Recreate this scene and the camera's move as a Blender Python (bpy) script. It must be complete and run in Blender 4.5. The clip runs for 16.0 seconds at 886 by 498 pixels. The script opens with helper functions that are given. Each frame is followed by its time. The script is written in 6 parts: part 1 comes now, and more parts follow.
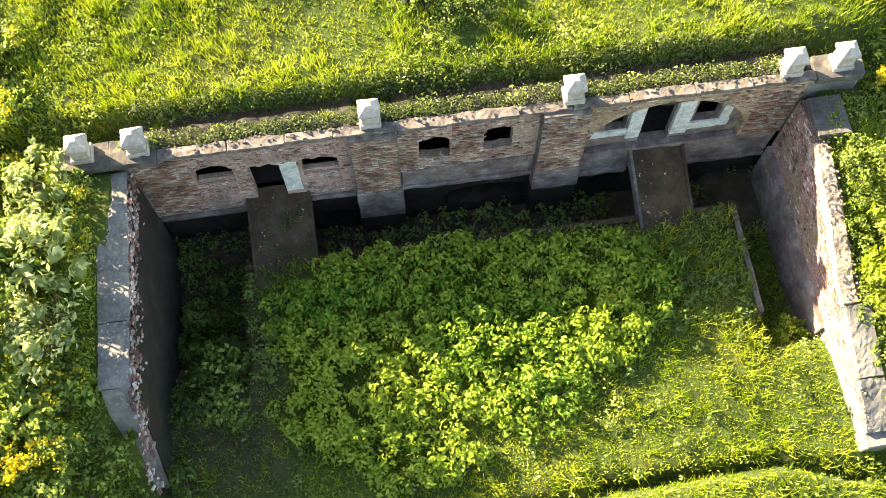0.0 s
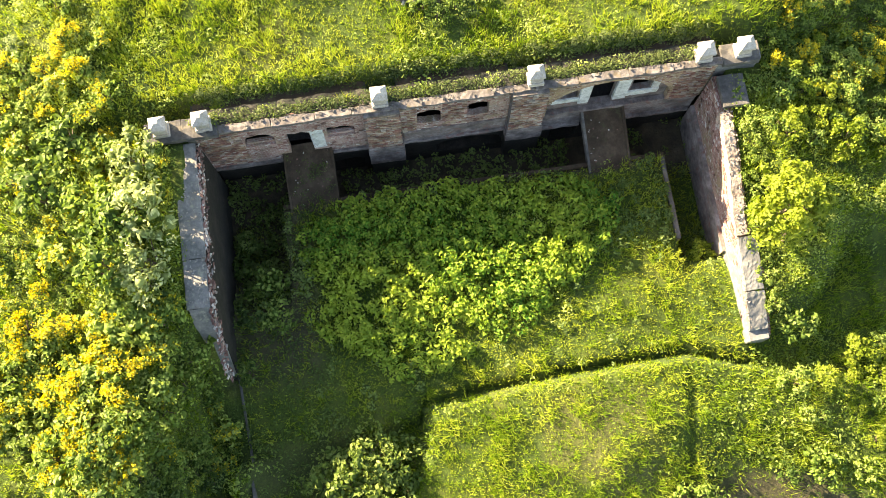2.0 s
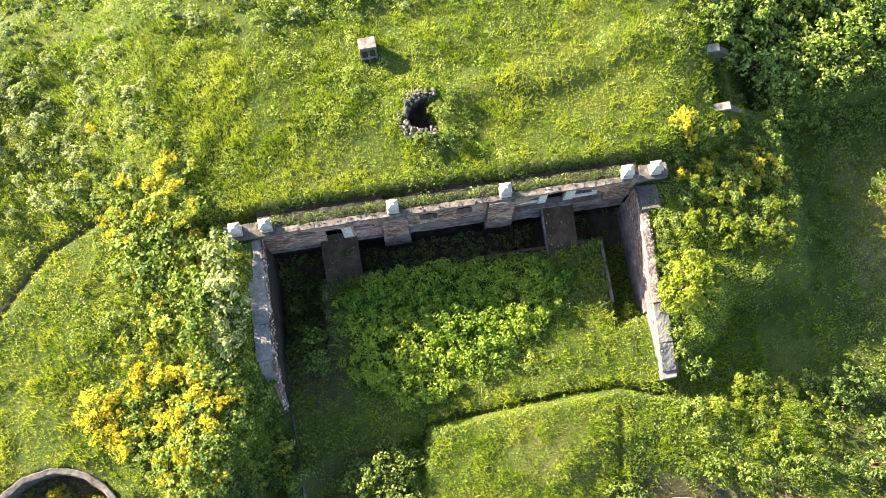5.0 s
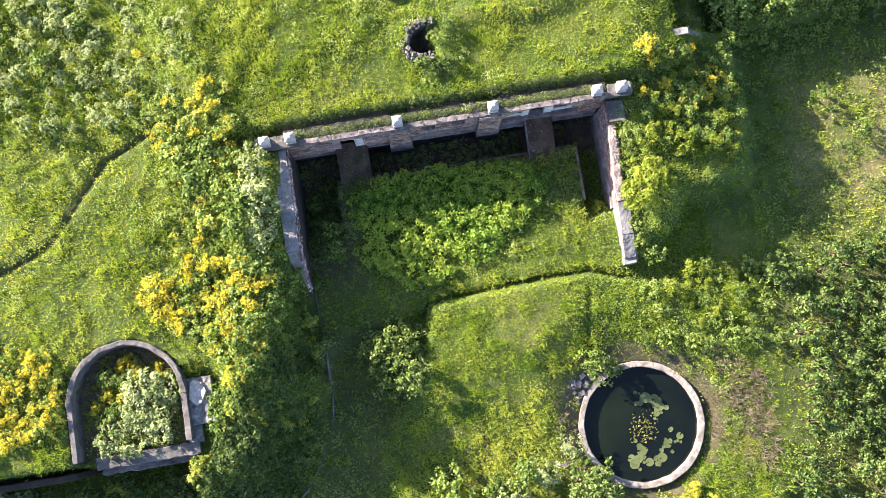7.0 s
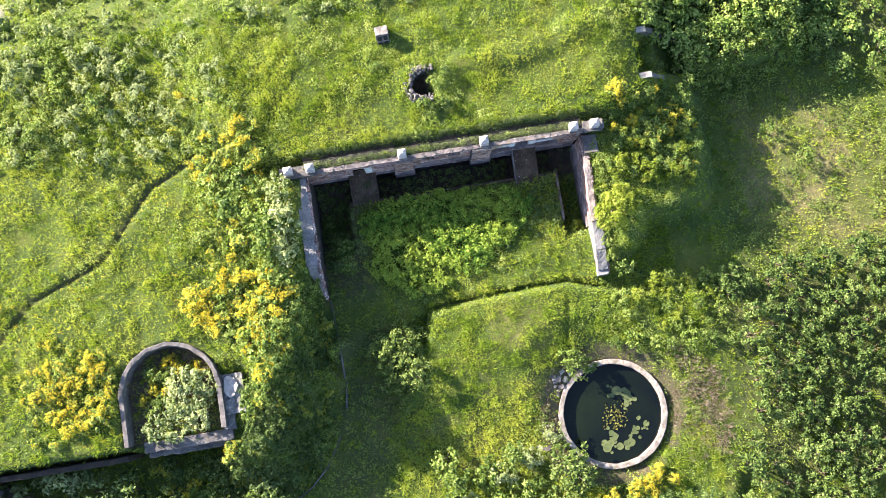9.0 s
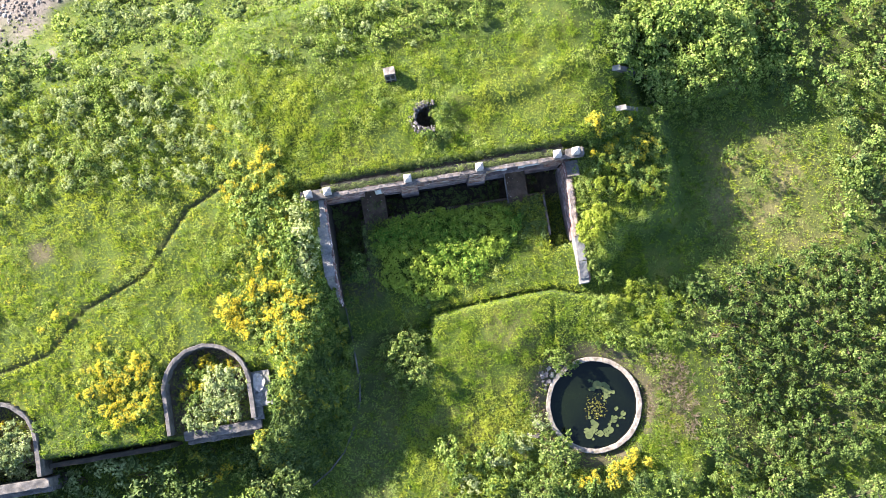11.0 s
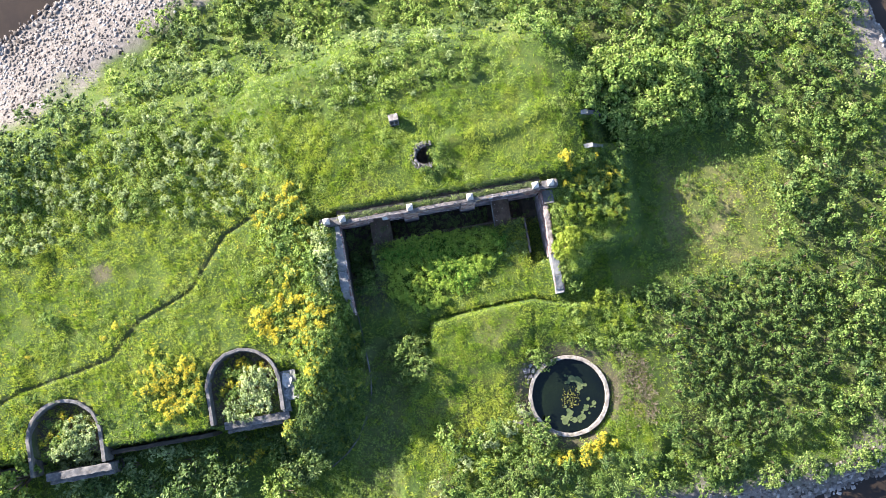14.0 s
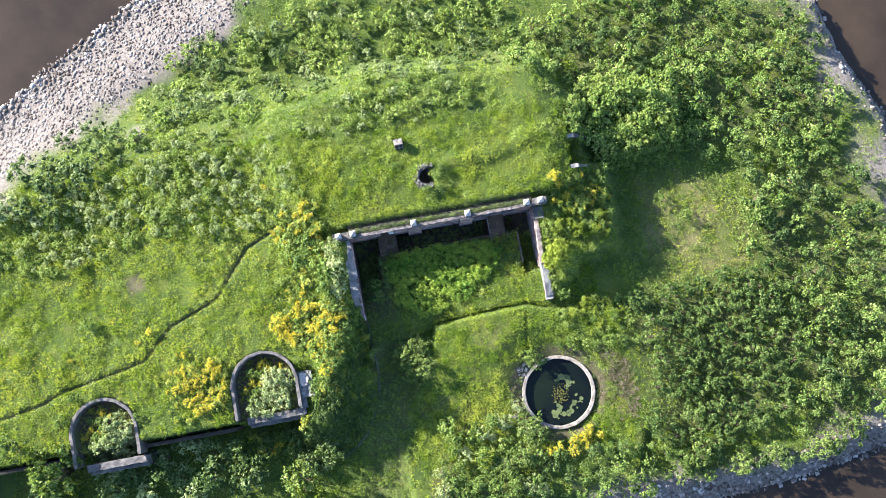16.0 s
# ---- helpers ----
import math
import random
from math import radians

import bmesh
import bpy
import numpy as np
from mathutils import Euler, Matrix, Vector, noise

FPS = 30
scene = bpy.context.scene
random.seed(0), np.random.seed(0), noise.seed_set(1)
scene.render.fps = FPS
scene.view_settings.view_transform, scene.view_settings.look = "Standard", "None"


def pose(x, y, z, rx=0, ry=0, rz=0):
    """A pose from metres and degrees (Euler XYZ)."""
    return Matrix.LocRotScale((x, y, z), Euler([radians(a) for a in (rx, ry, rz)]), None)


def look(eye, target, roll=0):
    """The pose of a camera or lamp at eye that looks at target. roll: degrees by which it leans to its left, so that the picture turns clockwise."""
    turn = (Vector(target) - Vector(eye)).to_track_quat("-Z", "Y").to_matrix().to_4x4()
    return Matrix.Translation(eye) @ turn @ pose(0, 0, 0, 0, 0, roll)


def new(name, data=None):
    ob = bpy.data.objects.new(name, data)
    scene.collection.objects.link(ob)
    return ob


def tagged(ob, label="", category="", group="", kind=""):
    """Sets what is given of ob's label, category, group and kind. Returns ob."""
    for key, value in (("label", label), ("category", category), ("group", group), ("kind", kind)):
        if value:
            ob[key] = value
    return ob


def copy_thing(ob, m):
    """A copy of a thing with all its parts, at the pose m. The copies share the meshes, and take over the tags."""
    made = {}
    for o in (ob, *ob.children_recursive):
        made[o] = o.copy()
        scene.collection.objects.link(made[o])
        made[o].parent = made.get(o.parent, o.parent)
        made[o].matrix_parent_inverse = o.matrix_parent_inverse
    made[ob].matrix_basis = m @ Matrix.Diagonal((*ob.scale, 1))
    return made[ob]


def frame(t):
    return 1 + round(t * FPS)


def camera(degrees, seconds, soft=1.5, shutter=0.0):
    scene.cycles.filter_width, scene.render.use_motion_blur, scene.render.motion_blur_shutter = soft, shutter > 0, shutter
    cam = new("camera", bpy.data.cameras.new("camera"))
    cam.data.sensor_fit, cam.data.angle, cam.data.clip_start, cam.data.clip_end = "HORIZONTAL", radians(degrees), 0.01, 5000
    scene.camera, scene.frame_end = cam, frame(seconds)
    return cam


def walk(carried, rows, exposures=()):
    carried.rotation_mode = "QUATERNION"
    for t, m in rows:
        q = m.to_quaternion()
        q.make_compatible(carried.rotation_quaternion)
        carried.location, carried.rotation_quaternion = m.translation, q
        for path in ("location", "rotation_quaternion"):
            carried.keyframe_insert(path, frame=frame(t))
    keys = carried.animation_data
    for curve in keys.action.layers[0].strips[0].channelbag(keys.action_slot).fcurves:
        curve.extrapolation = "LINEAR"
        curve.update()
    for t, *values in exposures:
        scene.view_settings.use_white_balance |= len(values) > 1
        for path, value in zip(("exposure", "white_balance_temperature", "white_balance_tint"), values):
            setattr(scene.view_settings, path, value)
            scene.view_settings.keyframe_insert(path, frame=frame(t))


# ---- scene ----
cam = camera(48.0, 16.0, soft=0.5)
METRES, EYE, TILT, LEAN, TURN = 100.0, 37.44, -67.76, 0.28, -7.76
ROWS = [
    (0.0, 0.0, 0.0, 0.0, 0.0, 0.0, -0.0),
    (0.5, 0.0, -0.0281, 0.0124, -0.06, -2.05, 0.05),
    (1.0, -0.0004, -0.0566, 0.0229, -0.27, -7.83, 0.23),
    (1.5, -0.0016, -0.0846, 0.0345, -0.51, -8.56, 0.37),
    (2.0, -0.0017, -0.113, 0.0452, -0.64, -8.47, 0.49),
    (2.5, -0.0013, -0.141, 0.0576, -0.64, -8.59, 0.55),
    (3.0, -0.0011, -0.1696, 0.0694, -0.64, -8.59, 0.63),
    (3.5, -0.0023, -0.1974, 0.0803, -0.75, -8.53, 0.66),
    (4.0, -0.0019, -0.2255, 0.0922, -0.75, -8.6, 0.68),
    (5.4, -0.0006, -0.3056, 0.1247, -0.71, -8.75, 0.86),
    (5.9, -0.0001, -0.3342, 0.1363, -0.7, -10.5, 0.92),
    (6.3, 0.0003, -0.357, 0.1456, -0.69, -12.78, 0.97),
    (6.5, 0.0005, -0.3685, 0.1502, -0.68, -13.84, 1.0),
    (7.0, 0.0003, -0.3967, 0.1619, -0.8, -16.12, 1.08),
    (7.5, 0.0001, -0.4259, 0.1731, -0.85, -16.11, 1.07),
    (8.0, 0.0, -0.4547, 0.1857, -0.88, -16.17, 1.12),
    (8.5, 0.0002, -0.4819, 0.1975, -0.89, -16.2, 1.12),
    (9.0, -0.0005, -0.5113, 0.2092, -0.93, -16.21, 1.14),
    (11.5, -0.0021, -0.6576, 0.2691, -1.0, -16.27, 1.48),
    (12.0, -0.0025, -0.6872, 0.2811, -1.08, -16.26, 1.6),
    (12.5, -0.0031, -0.717, 0.2935, -1.18, -16.26, 1.72),
    (13.0, -0.0034, -0.7466, 0.3057, -1.26, -16.27, 1.81),
    (13.5, -0.0042, -0.7759, 0.3177, -1.35, -16.27, 1.87),
    (14.0, -0.0048, -0.8053, 0.3293, -1.41, -16.24, 1.95),
    (14.5, -0.0048, -0.8349, 0.341, -1.44, -16.22, 2.03),
    (15.0, -0.0054, -0.8648, 0.3532, -1.47, -16.2, 2.15),
    (15.5, -0.0056, -0.8949, 0.3655, -1.47, -16.19, 2.25),
    (16.0, -0.0065, -0.9254, 0.3781, -1.5, -16.17, 2.33),
]
walk(cam, [(t, pose(0, 5.1, EYE, TILT, LEAN, TURN) @ pose(METRES * x, METRES * y, METRES * z, 90 + pitch, roll, yaw)) for t, x, y, z, yaw, pitch, roll in ROWS], [(0.0, 2.77, 8250, 11), (4.0, 2.54, 7600, 11), (7.0, 2.42, 6150, 23), (9.0, 2.47, 6100, 22), (16.0, 2.3, 5580, 17)])

# ---- light ----
SUN_WAY = Vector((0.8, -0.6, -0.435))
world = bpy.data.worlds.new("sky")
scene.world = world
world.use_nodes = True
sky = world.node_tree.nodes.new("ShaderNodeTexSky")
sky.sky_type, sky.sun_disc = "NISHITA", False
sky.sun_elevation = radians(23.5)
sky.sun_rotation = math.atan2(-SUN_WAY.x, -SUN_WAY.y)
back = world.node_tree.nodes["Background"]
back.inputs["Strength"].default_value = 0.088
world.node_tree.links.new(sky.outputs[0], back.inputs["Color"])
sun_data = bpy.data.lights.new("sun", "SUN")
sun_data.energy, sun_data.angle, sun_data.color = 5.5, radians(0.6), (1.0, 0.87, 0.67)
sun = new("sun", sun_data)
sun.matrix_world = look((-60, 45, 60), Vector((-60, 45, 60)) + SUN_WAY)


# ---- materials ----
def nodes_of(name):
    m = bpy.data.materials.new(name)
    m.use_nodes = True
    t = m.node_tree
    return m, t, t.nodes["Principled BSDF"]


def ramp_node(t, fac, stops):
    r = t.nodes.new("ShaderNodeValToRGB")
    while len(r.color_ramp.elements) < len(stops):
        r.color_ramp.elements.new(0.5)
    for e, (p, c) in zip(r.color_ramp.elements, stops):
        e.position, e.color = p, (*c, 1)
    t.links.new(fac, r.inputs[0])
    return r.outputs[0]


def noise_node(t, scale, detail=4.0, rough=0.6, coords=None):
    n = t.nodes.new("ShaderNodeTexNoise")
    n.inputs["Scale"].default_value, n.inputs["Detail"].default_value = scale, detail
    n.inputs["Roughness"].default_value = rough
    if coords:
        t.links.new(coords, n.inputs["Vector"])
    return n.outputs["Fac"]


def mix_node(t, fac, a, b, kind="MIX"):
    m = t.nodes.new("ShaderNodeMix")
    m.data_type, m.blend_type = "RGBA", kind
    for socket, value in ((m.inputs["Factor"], fac), (m.inputs["A"], a), (m.inputs["B"], b)):
        if isinstance(value, bpy.types.NodeSocket):
            t.links.new(value, socket)
        elif isinstance(value, (int, float)):
            socket.default_value = value
        else:
            socket.default_value = (*value, 1)
    return m.outputs["Result"]


def place_of(t):
    return t.nodes.new("ShaderNodeNewGeometry").outputs["Position"]


def bump_node(t, height, strength, distance, bsdf):
    b = t.nodes.new("ShaderNodeBump")
    b.inputs["Strength"].default_value, b.inputs["Distance"].default_value = strength, distance
    t.links.new(height, b.inputs["Height"])
    t.links.new(b.outputs[0], bsdf.inputs["Normal"])


def weathered(name, dark, mid, light, coarse=0.7, fine=9.0, rough=0.9, lift=0.03, lichen=None):
    """Stone, plaster or concrete with broad stains, grain and patches of lichen."""
    m, t, b = nodes_of(name)
    p = place_of(t)
    col = ramp_node(t, noise_node(t, coarse, 5, 0.65, p), [(0.3, dark), (0.5, mid), (0.72, light)])
    grain = noise_node(t, fine, 6, 0.7, p)
    col = mix_node(t, 0.55, col, ramp_node(t, grain, [(0.3, (0.35, 0.35, 0.35)), (0.62, (1, 1, 1))]), "MULTIPLY")
    if lichen:
        spots = ramp_node(t, noise_node(t, 2.3, 6, 0.7, p), [(0.55, (0, 0, 0)), (0.66, (1, 1, 1))])
        col = mix_node(t, spots, col, lichen)
    t.links.new(col, b.inputs["Base Color"])
    b.inputs["Roughness"].default_value = rough
    bump_node(t, grain, 0.7, lift, b)
    return m


def brickwork(name, a, c, mortar, along="x", worn=(0.36, 0.30, 0.24), wear=0.52):
    m, t, b = nodes_of(name)
    p = place_of(t)
    split, join = t.nodes.new("ShaderNodeSeparateXYZ"), t.nodes.new("ShaderNodeCombineXYZ")
    t.links.new(p, split.inputs[0])
    t.links.new(split.outputs["X" if along == "x" else "Y"], join.inputs["X"])
    lift = t.nodes.new("ShaderNodeMath")
    lift.operation = "ADD"
    t.links.new(split.outputs["Z"], lift.inputs[0])
    t.links.new(split.outputs["Y" if along == "x" else "X"], lift.inputs[1])
    t.links.new(lift.outputs[0], join.inputs["Y"])
    k = t.nodes.new("ShaderNodeTexBrick")
    t.links.new(join.outputs[0], k.inputs["Vector"])
    for key, value in (("Color1", a), ("Color2", c), ("Mortar", mortar)):
        k.inputs[key].default_value = (*value, 1)
    for key, value in (("Scale", 1.0), ("Mortar Size", 0.012), ("Brick Width", 0.28), ("Row Height", 0.085), ("Bias", 0.0)):
        k.inputs[key].default_value = value
    patch = ramp_node(t, noise_node(t, 1.3, 6, 0.7, p), [(wear - 0.05, (0, 0, 0)), (wear + 0.12, (1, 1, 1))])
    col = mix_node(t, patch, k.outputs["Color"], worn)
    soot = ramp_node(t, noise_node(t, 0.9, 5, 0.65, p), [(0.34, (0.42, 0.39, 0.38)), (0.58, (1, 1, 1))])
    col = mix_node(t, 0.85, col, soot, "MULTIPLY")
    moss = ramp_node(t, noise_node(t, 0.55, 5, 0.7, p), [(0.54, (0, 0, 0)), (0.66, (0.75, 0.75, 0.75))])
    col = mix_node(t, moss, col, (0.225, 0.19, 0.10))
    chips = ramp_node(t, noise_node(t, 5.5, 5, 0.75, p), [(0.57, (0, 0, 0)), (0.65, (1, 1, 1))])
    col = mix_node(t, chips, col, (0.54, 0.50, 0.47))
    grain = noise_node(t, 14, 5, 0.7, p)
    col = mix_node(t, 0.5, col, ramp_node(t, grain, [(0.3, (0.4, 0.4, 0.4)), (0.6, (1, 1, 1))]), "MULTIPLY")
    t.links.new(col, b.inputs["Base Color"])
    b.inputs["Roughness"].default_value = 0.95
    bump_node(t, mix_node(t, 0.5, k.outputs["Fac"], grain), 0.6, 0.03, b)
    return m


def leafy(name, dark, mid, light, through_leaf=0.45, gloss=0.5):
    """Leaves: colour by each leaf's own tone and by broad patches; light passes through them."""
    m, t, b = nodes_of(name)
    tone = t.nodes.new("ShaderNodeAttribute")
    tone.attribute_name = "tone"
    info = t.nodes.new("ShaderNodeObjectInfo")
    mixed = t.nodes.new("ShaderNodeMath")
    mixed.operation = "MULTIPLY_ADD"
    t.links.new(info.outputs["Random"], mixed.inputs[0])
    mixed.inputs[1].default_value = 0.3
    t.links.new(tone.outputs["Fac"], mixed.inputs[2])
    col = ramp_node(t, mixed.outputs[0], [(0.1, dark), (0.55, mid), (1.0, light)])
    t.links.new(col, b.inputs["Base Color"])
    b.inputs["Roughness"].default_value = gloss
    b.inputs["Specular IOR Level"].default_value = 0.18
    thin = t.nodes.new("ShaderNodeBsdfTranslucent")
    t.links.new(mix_node(t, 1.0, col, (1.0, 1.0, 0.55), "MULTIPLY"), thin.inputs["Color"])
    both = t.nodes.new("ShaderNodeMixShader")
    both.inputs[0].default_value = through_leaf
    t.links.new(b.outputs[0], both.inputs[1])
    t.links.new(thin.outputs[0], both.inputs[2])
    t.links.new(both.outputs[0], t.nodes["Material Output"].inputs["Surface"])
    return m


def plain(name, colour, rough=0.9, fine=12.0):
    return weathered(name, tuple(c * 0.7 for c in colour), colour, tuple(min(1, c * 1.25) for c in colour), 1.5, fine, rough, 0.01)


CONCRETE = weathered("concrete", (0.10, 0.105, 0.105), (0.18, 0.18, 0.175), (0.30, 0.29, 0.275), 0.9, 8, lichen=(0.26, 0.26, 0.21))
STONE = weathered("cut_stone", (0.32, 0.295, 0.27), (0.45, 0.42, 0.385), (0.58, 0.545, 0.505), 1.6, 10, lichen=(0.29, 0.26, 0.21))
COPING = weathered("coping_stone", (0.07, 0.063, 0.06), (0.145, 0.128, 0.122), (0.30, 0.275, 0.26), 2.2, 9, lichen=(0.12, 0.098, 0.065))
PLASTER = weathered("grey_plaster", (0.085, 0.07, 0.066), (0.20, 0.168, 0.16), (0.38, 0.34, 0.33), 1.4, 7, lichen=(0.19, 0.10, 0.085))
# near black: damp stains plus the shade low on these walls
DAMP_SHADE = weathered("damp_shade_plaster", (0.008, 0.007, 0.005), (0.018, 0.015, 0.011), (0.048, 0.038, 0.030), 1.3, 6, lichen=(0.014, 0.018, 0.008))
WHITEWASH = weathered("whitewash", (0.38, 0.41, 0.41), (0.62, 0.66, 0.66), (0.78, 0.81, 0.80), 2.6, 10)
BRICK = brickwork("brickwork", (0.31, 0.125, 0.11), (0.42, 0.235, 0.20), (0.56, 0.50, 0.47), worn=(0.42, 0.31, 0.275))
BRICK_OCHRE = brickwork("ochre_brickwork", (0.34, 0.19, 0.12), (0.43, 0.30, 0.18), (0.47, 0.40, 0.33), worn=(0.40, 0.31, 0.19))
BRICK_SIDE = brickwork("side_brickwork", (0.29, 0.11, 0.095), (0.36, 0.17, 0.14), (0.46, 0.40, 0.37), along="y", worn=(0.33, 0.18, 0.155), wear=0.6)
RUBBLE = weathered("rubble_top", (0.20, 0.15, 0.12), (0.34, 0.275, 0.235), (0.52, 0.45, 0.40), 2.8, 12)
# dark wall colour that stands for the unlit rooms
DARK_ROOM = plain("room_shade_wall", (0.06, 0.055, 0.05))
BARK = plain("bark", (0.12, 0.09, 0.06))


def pebble_material():
    m, t, b = nodes_of("shore_stone")
    island = t.nodes.new("ShaderNodeNewGeometry").outputs["Random Per Island"]
    col = ramp_node(t, island, [(0.0, (0.075, 0.066, 0.057)), (0.35, (0.155, 0.14, 0.125)), (0.7, (0.28, 0.26, 0.24)), (1.0, (0.50, 0.48, 0.45))])
    grain = noise_node(t, 9, 5, 0.7, place_of(t))
    drift = ramp_node(t, noise_node(t, 0.22, 4, 0.6, place_of(t)), [(0.38, (0.50, 0.44, 0.38)), (0.6, (1, 1, 1))])
    col = mix_node(t, 0.9, col, drift, "MULTIPLY")
    t.links.new(mix_node(t, 0.5, col, ramp_node(t, grain, [(0.3, (0.4, 0.4, 0.4)), (0.65, (1, 1, 1))]), "MULTIPLY"), b.inputs["Base Color"])
    b.inputs["Roughness"].default_value = 0.9
    return m


PEBBLE = pebble_material()
EARTHY = weathered("earthy_concrete", (0.026, 0.016, 0.008), (0.058, 0.037, 0.021), (0.115, 0.082, 0.056), 1.2, 8, lichen=(0.055, 0.05, 0.022))
# earth and litter, darkened to stand for the shade behind the parapet
SHADE_LITTER = weathered("shade_litter", (0.012, 0.012, 0.009), (0.03, 0.029, 0.022), (0.07, 0.066, 0.05), 1.6, 9, lichen=(0.03, 0.042, 0.015))
OLD = weathered("old_concrete", (0.048, 0.047, 0.046), (0.095, 0.092, 0.09), (0.19, 0.18, 0.168), 1.1, 7, lichen=(0.15, 0.132, 0.10))
HOLE = plain("hole_shade", (0.012, 0.011, 0.011))
POND_RIM = weathered("pond_rim", (0.10, 0.088, 0.075), (0.24, 0.215, 0.185), (0.42, 0.385, 0.345), 1.5, 8, lichen=(0.14, 0.125, 0.08))
MOSSY = weathered("mossy_concrete", (0.05, 0.055, 0.055), (0.20, 0.20, 0.195), (0.40, 0.385, 0.37), 2.2, 7, lichen=(0.09, 0.10, 0.07))
RIM = weathered("rim_concrete", (0.17, 0.16, 0.145), (0.28, 0.265, 0.24), (0.42, 0.40, 0.365), 1.3, 9, lichen=(0.20, 0.19, 0.13))

LEAF_MID = leafy("leaf_mid", (0.042, 0.082, 0.016), (0.125, 0.205, 0.04), (0.26, 0.34, 0.085), 0.45)
LEAF_DARK = leafy("leaf_dark", (0.026, 0.052, 0.013), (0.082, 0.14, 0.034), (0.20, 0.275, 0.085), 0.36)
LEAF_THICK = leafy("leaf_thick", (0.03, 0.062, 0.014), (0.10, 0.165, 0.036), (0.225, 0.30, 0.085), 0.38)
# leaf colour lowered to hold the shade of the band behind the parapet
LEAF_WEED = leafy("leaf_weed", (0.018, 0.036, 0.012), (0.055, 0.09, 0.028), (0.14, 0.18, 0.06), 0.3)
LEAF_PALE = leafy("leaf_pale", (0.15, 0.205, 0.065), (0.34, 0.41, 0.165), (0.55, 0.61, 0.32), 0.42)
LEAF_FRESH = leafy("leaf_fresh", (0.052, 0.10, 0.019), (0.165, 0.262, 0.052), (0.34, 0.43, 0.125), 0.42)
LEAF_SOMBRE = leafy("leaf_sombre", (0.036, 0.068, 0.02), (0.115, 0.175, 0.055), (0.26, 0.34, 0.125), 0.38)
LEAF_HAZEL = leafy("leaf_hazel", (0.09, 0.152, 0.024), (0.215, 0.315, 0.058), (0.40, 0.48, 0.14), 0.42)
LEAF_SILVER = leafy("leaf_silver", (0.135, 0.19, 0.058), (0.235, 0.305, 0.125), (0.43, 0.50, 0.24), 0.4)
LEAF_CROWN = leafy("leaf_crown", (0.05, 0.09, 0.018), (0.125, 0.195, 0.04), (0.27, 0.34, 0.095), 0.42)
LEAF_LIME = leafy("leaf_lime", (0.08, 0.13, 0.013), (0.21, 0.29, 0.03), (0.37, 0.43, 0.065), 0.5)
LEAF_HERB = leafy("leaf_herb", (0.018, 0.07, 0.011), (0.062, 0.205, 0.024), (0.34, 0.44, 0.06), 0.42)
GRASS = leafy("grass_blade", (0.036, 0.084, 0.006), (0.16, 0.275, 0.017), (0.42, 0.48, 0.075), 0.48)
ALGAE = leafy("algae_film", (0.04, 0.048, 0.012), (0.09, 0.095, 0.02), (0.17, 0.165, 0.032), 0.2)
PAD = leafy("pad_leaf", (0.028, 0.042, 0.02), (0.075, 0.10, 0.04), (0.16, 0.19, 0.075), 0.2)
FLOWER = leafy("yellow_bloom", (0.44, 0.34, 0.015), (0.64, 0.52, 0.03), (0.76, 0.68, 0.09), 0.4)
DRY = leafy("dry_stalk", (0.10, 0.078, 0.05), (0.19, 0.155, 0.11), (0.29, 0.25, 0.19), 0.3)


def ground_material():
    m, t, b = nodes_of("ground_cover")
    p = place_of(t)
    grass = ramp_node(t, noise_node(t, 0.35, 6, 0.65, p), [(0.3, (0.036, 0.072, 0.007)), (0.5, (0.076, 0.125, 0.012)), (0.7, (0.145, 0.17, 0.026))])
    fine = noise_node(t, 7.0, 5, 0.7, p)
    w = t.nodes.new("ShaderNodeAttribute")
    w.attribute_name = "straw"
    grass = mix_node(t, w.outputs["Fac"], grass, ramp_node(t, noise_node(t, 0.9, 5, 0.7, p), [(0.35, (0.12, 0.125, 0.04)), (0.6, (0.24, 0.215, 0.09)), (0.75, (0.33, 0.28, 0.14))]))
    # fine noise darkens the turf to stand for shade between the blades
    grass = mix_node(t, 0.7, grass, ramp_node(t, fine, [(0.32, (0.14, 0.16, 0.12)), (0.62, (1, 1, 1))]), "MULTIPLY")
    grass = mix_node(t, 0.8, grass, ramp_node(t, noise_node(t, 26.0, 4, 0.8, p), [(0.36, (0.2, 0.22, 0.2)), (0.6, (1.2, 1.2, 1.1))]), "MULTIPLY")
    shore = ramp_node(t, noise_node(t, 2.2, 6, 0.75, p), [(0.3, (0.075, 0.066, 0.056)), (0.55, (0.15, 0.135, 0.12)), (0.75, (0.25, 0.228, 0.208))])
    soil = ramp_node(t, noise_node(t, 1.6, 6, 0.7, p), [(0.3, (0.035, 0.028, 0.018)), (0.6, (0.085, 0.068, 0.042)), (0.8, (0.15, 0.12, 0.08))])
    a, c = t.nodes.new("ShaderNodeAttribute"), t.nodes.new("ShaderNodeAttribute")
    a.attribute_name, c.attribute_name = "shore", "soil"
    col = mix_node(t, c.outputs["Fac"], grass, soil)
    col = mix_node(t, a.outputs["Fac"], col, shore)
    t.links.new(col, b.inputs["Base Color"])
    b.inputs["Roughness"].default_value = 1.0
    bump_node(t, fine, 0.9, 0.12, b)
    return m


def water_material(name, deep, shallow, rough, ripple, scale=3.0):
    m, t, b = nodes_of(name)
    p = place_of(t)
    t.links.new(ramp_node(t, noise_node(t, 0.12, 4, 0.6, p), [(0.35, deep), (0.7, shallow)]), b.inputs["Base Color"])
    b.inputs["Roughness"].default_value, b.inputs["IOR"].default_value = rough, 1.33
    bump_node(t, noise_node(t, scale, 3, 0.55, p), ripple, 0.05, b)
    return m


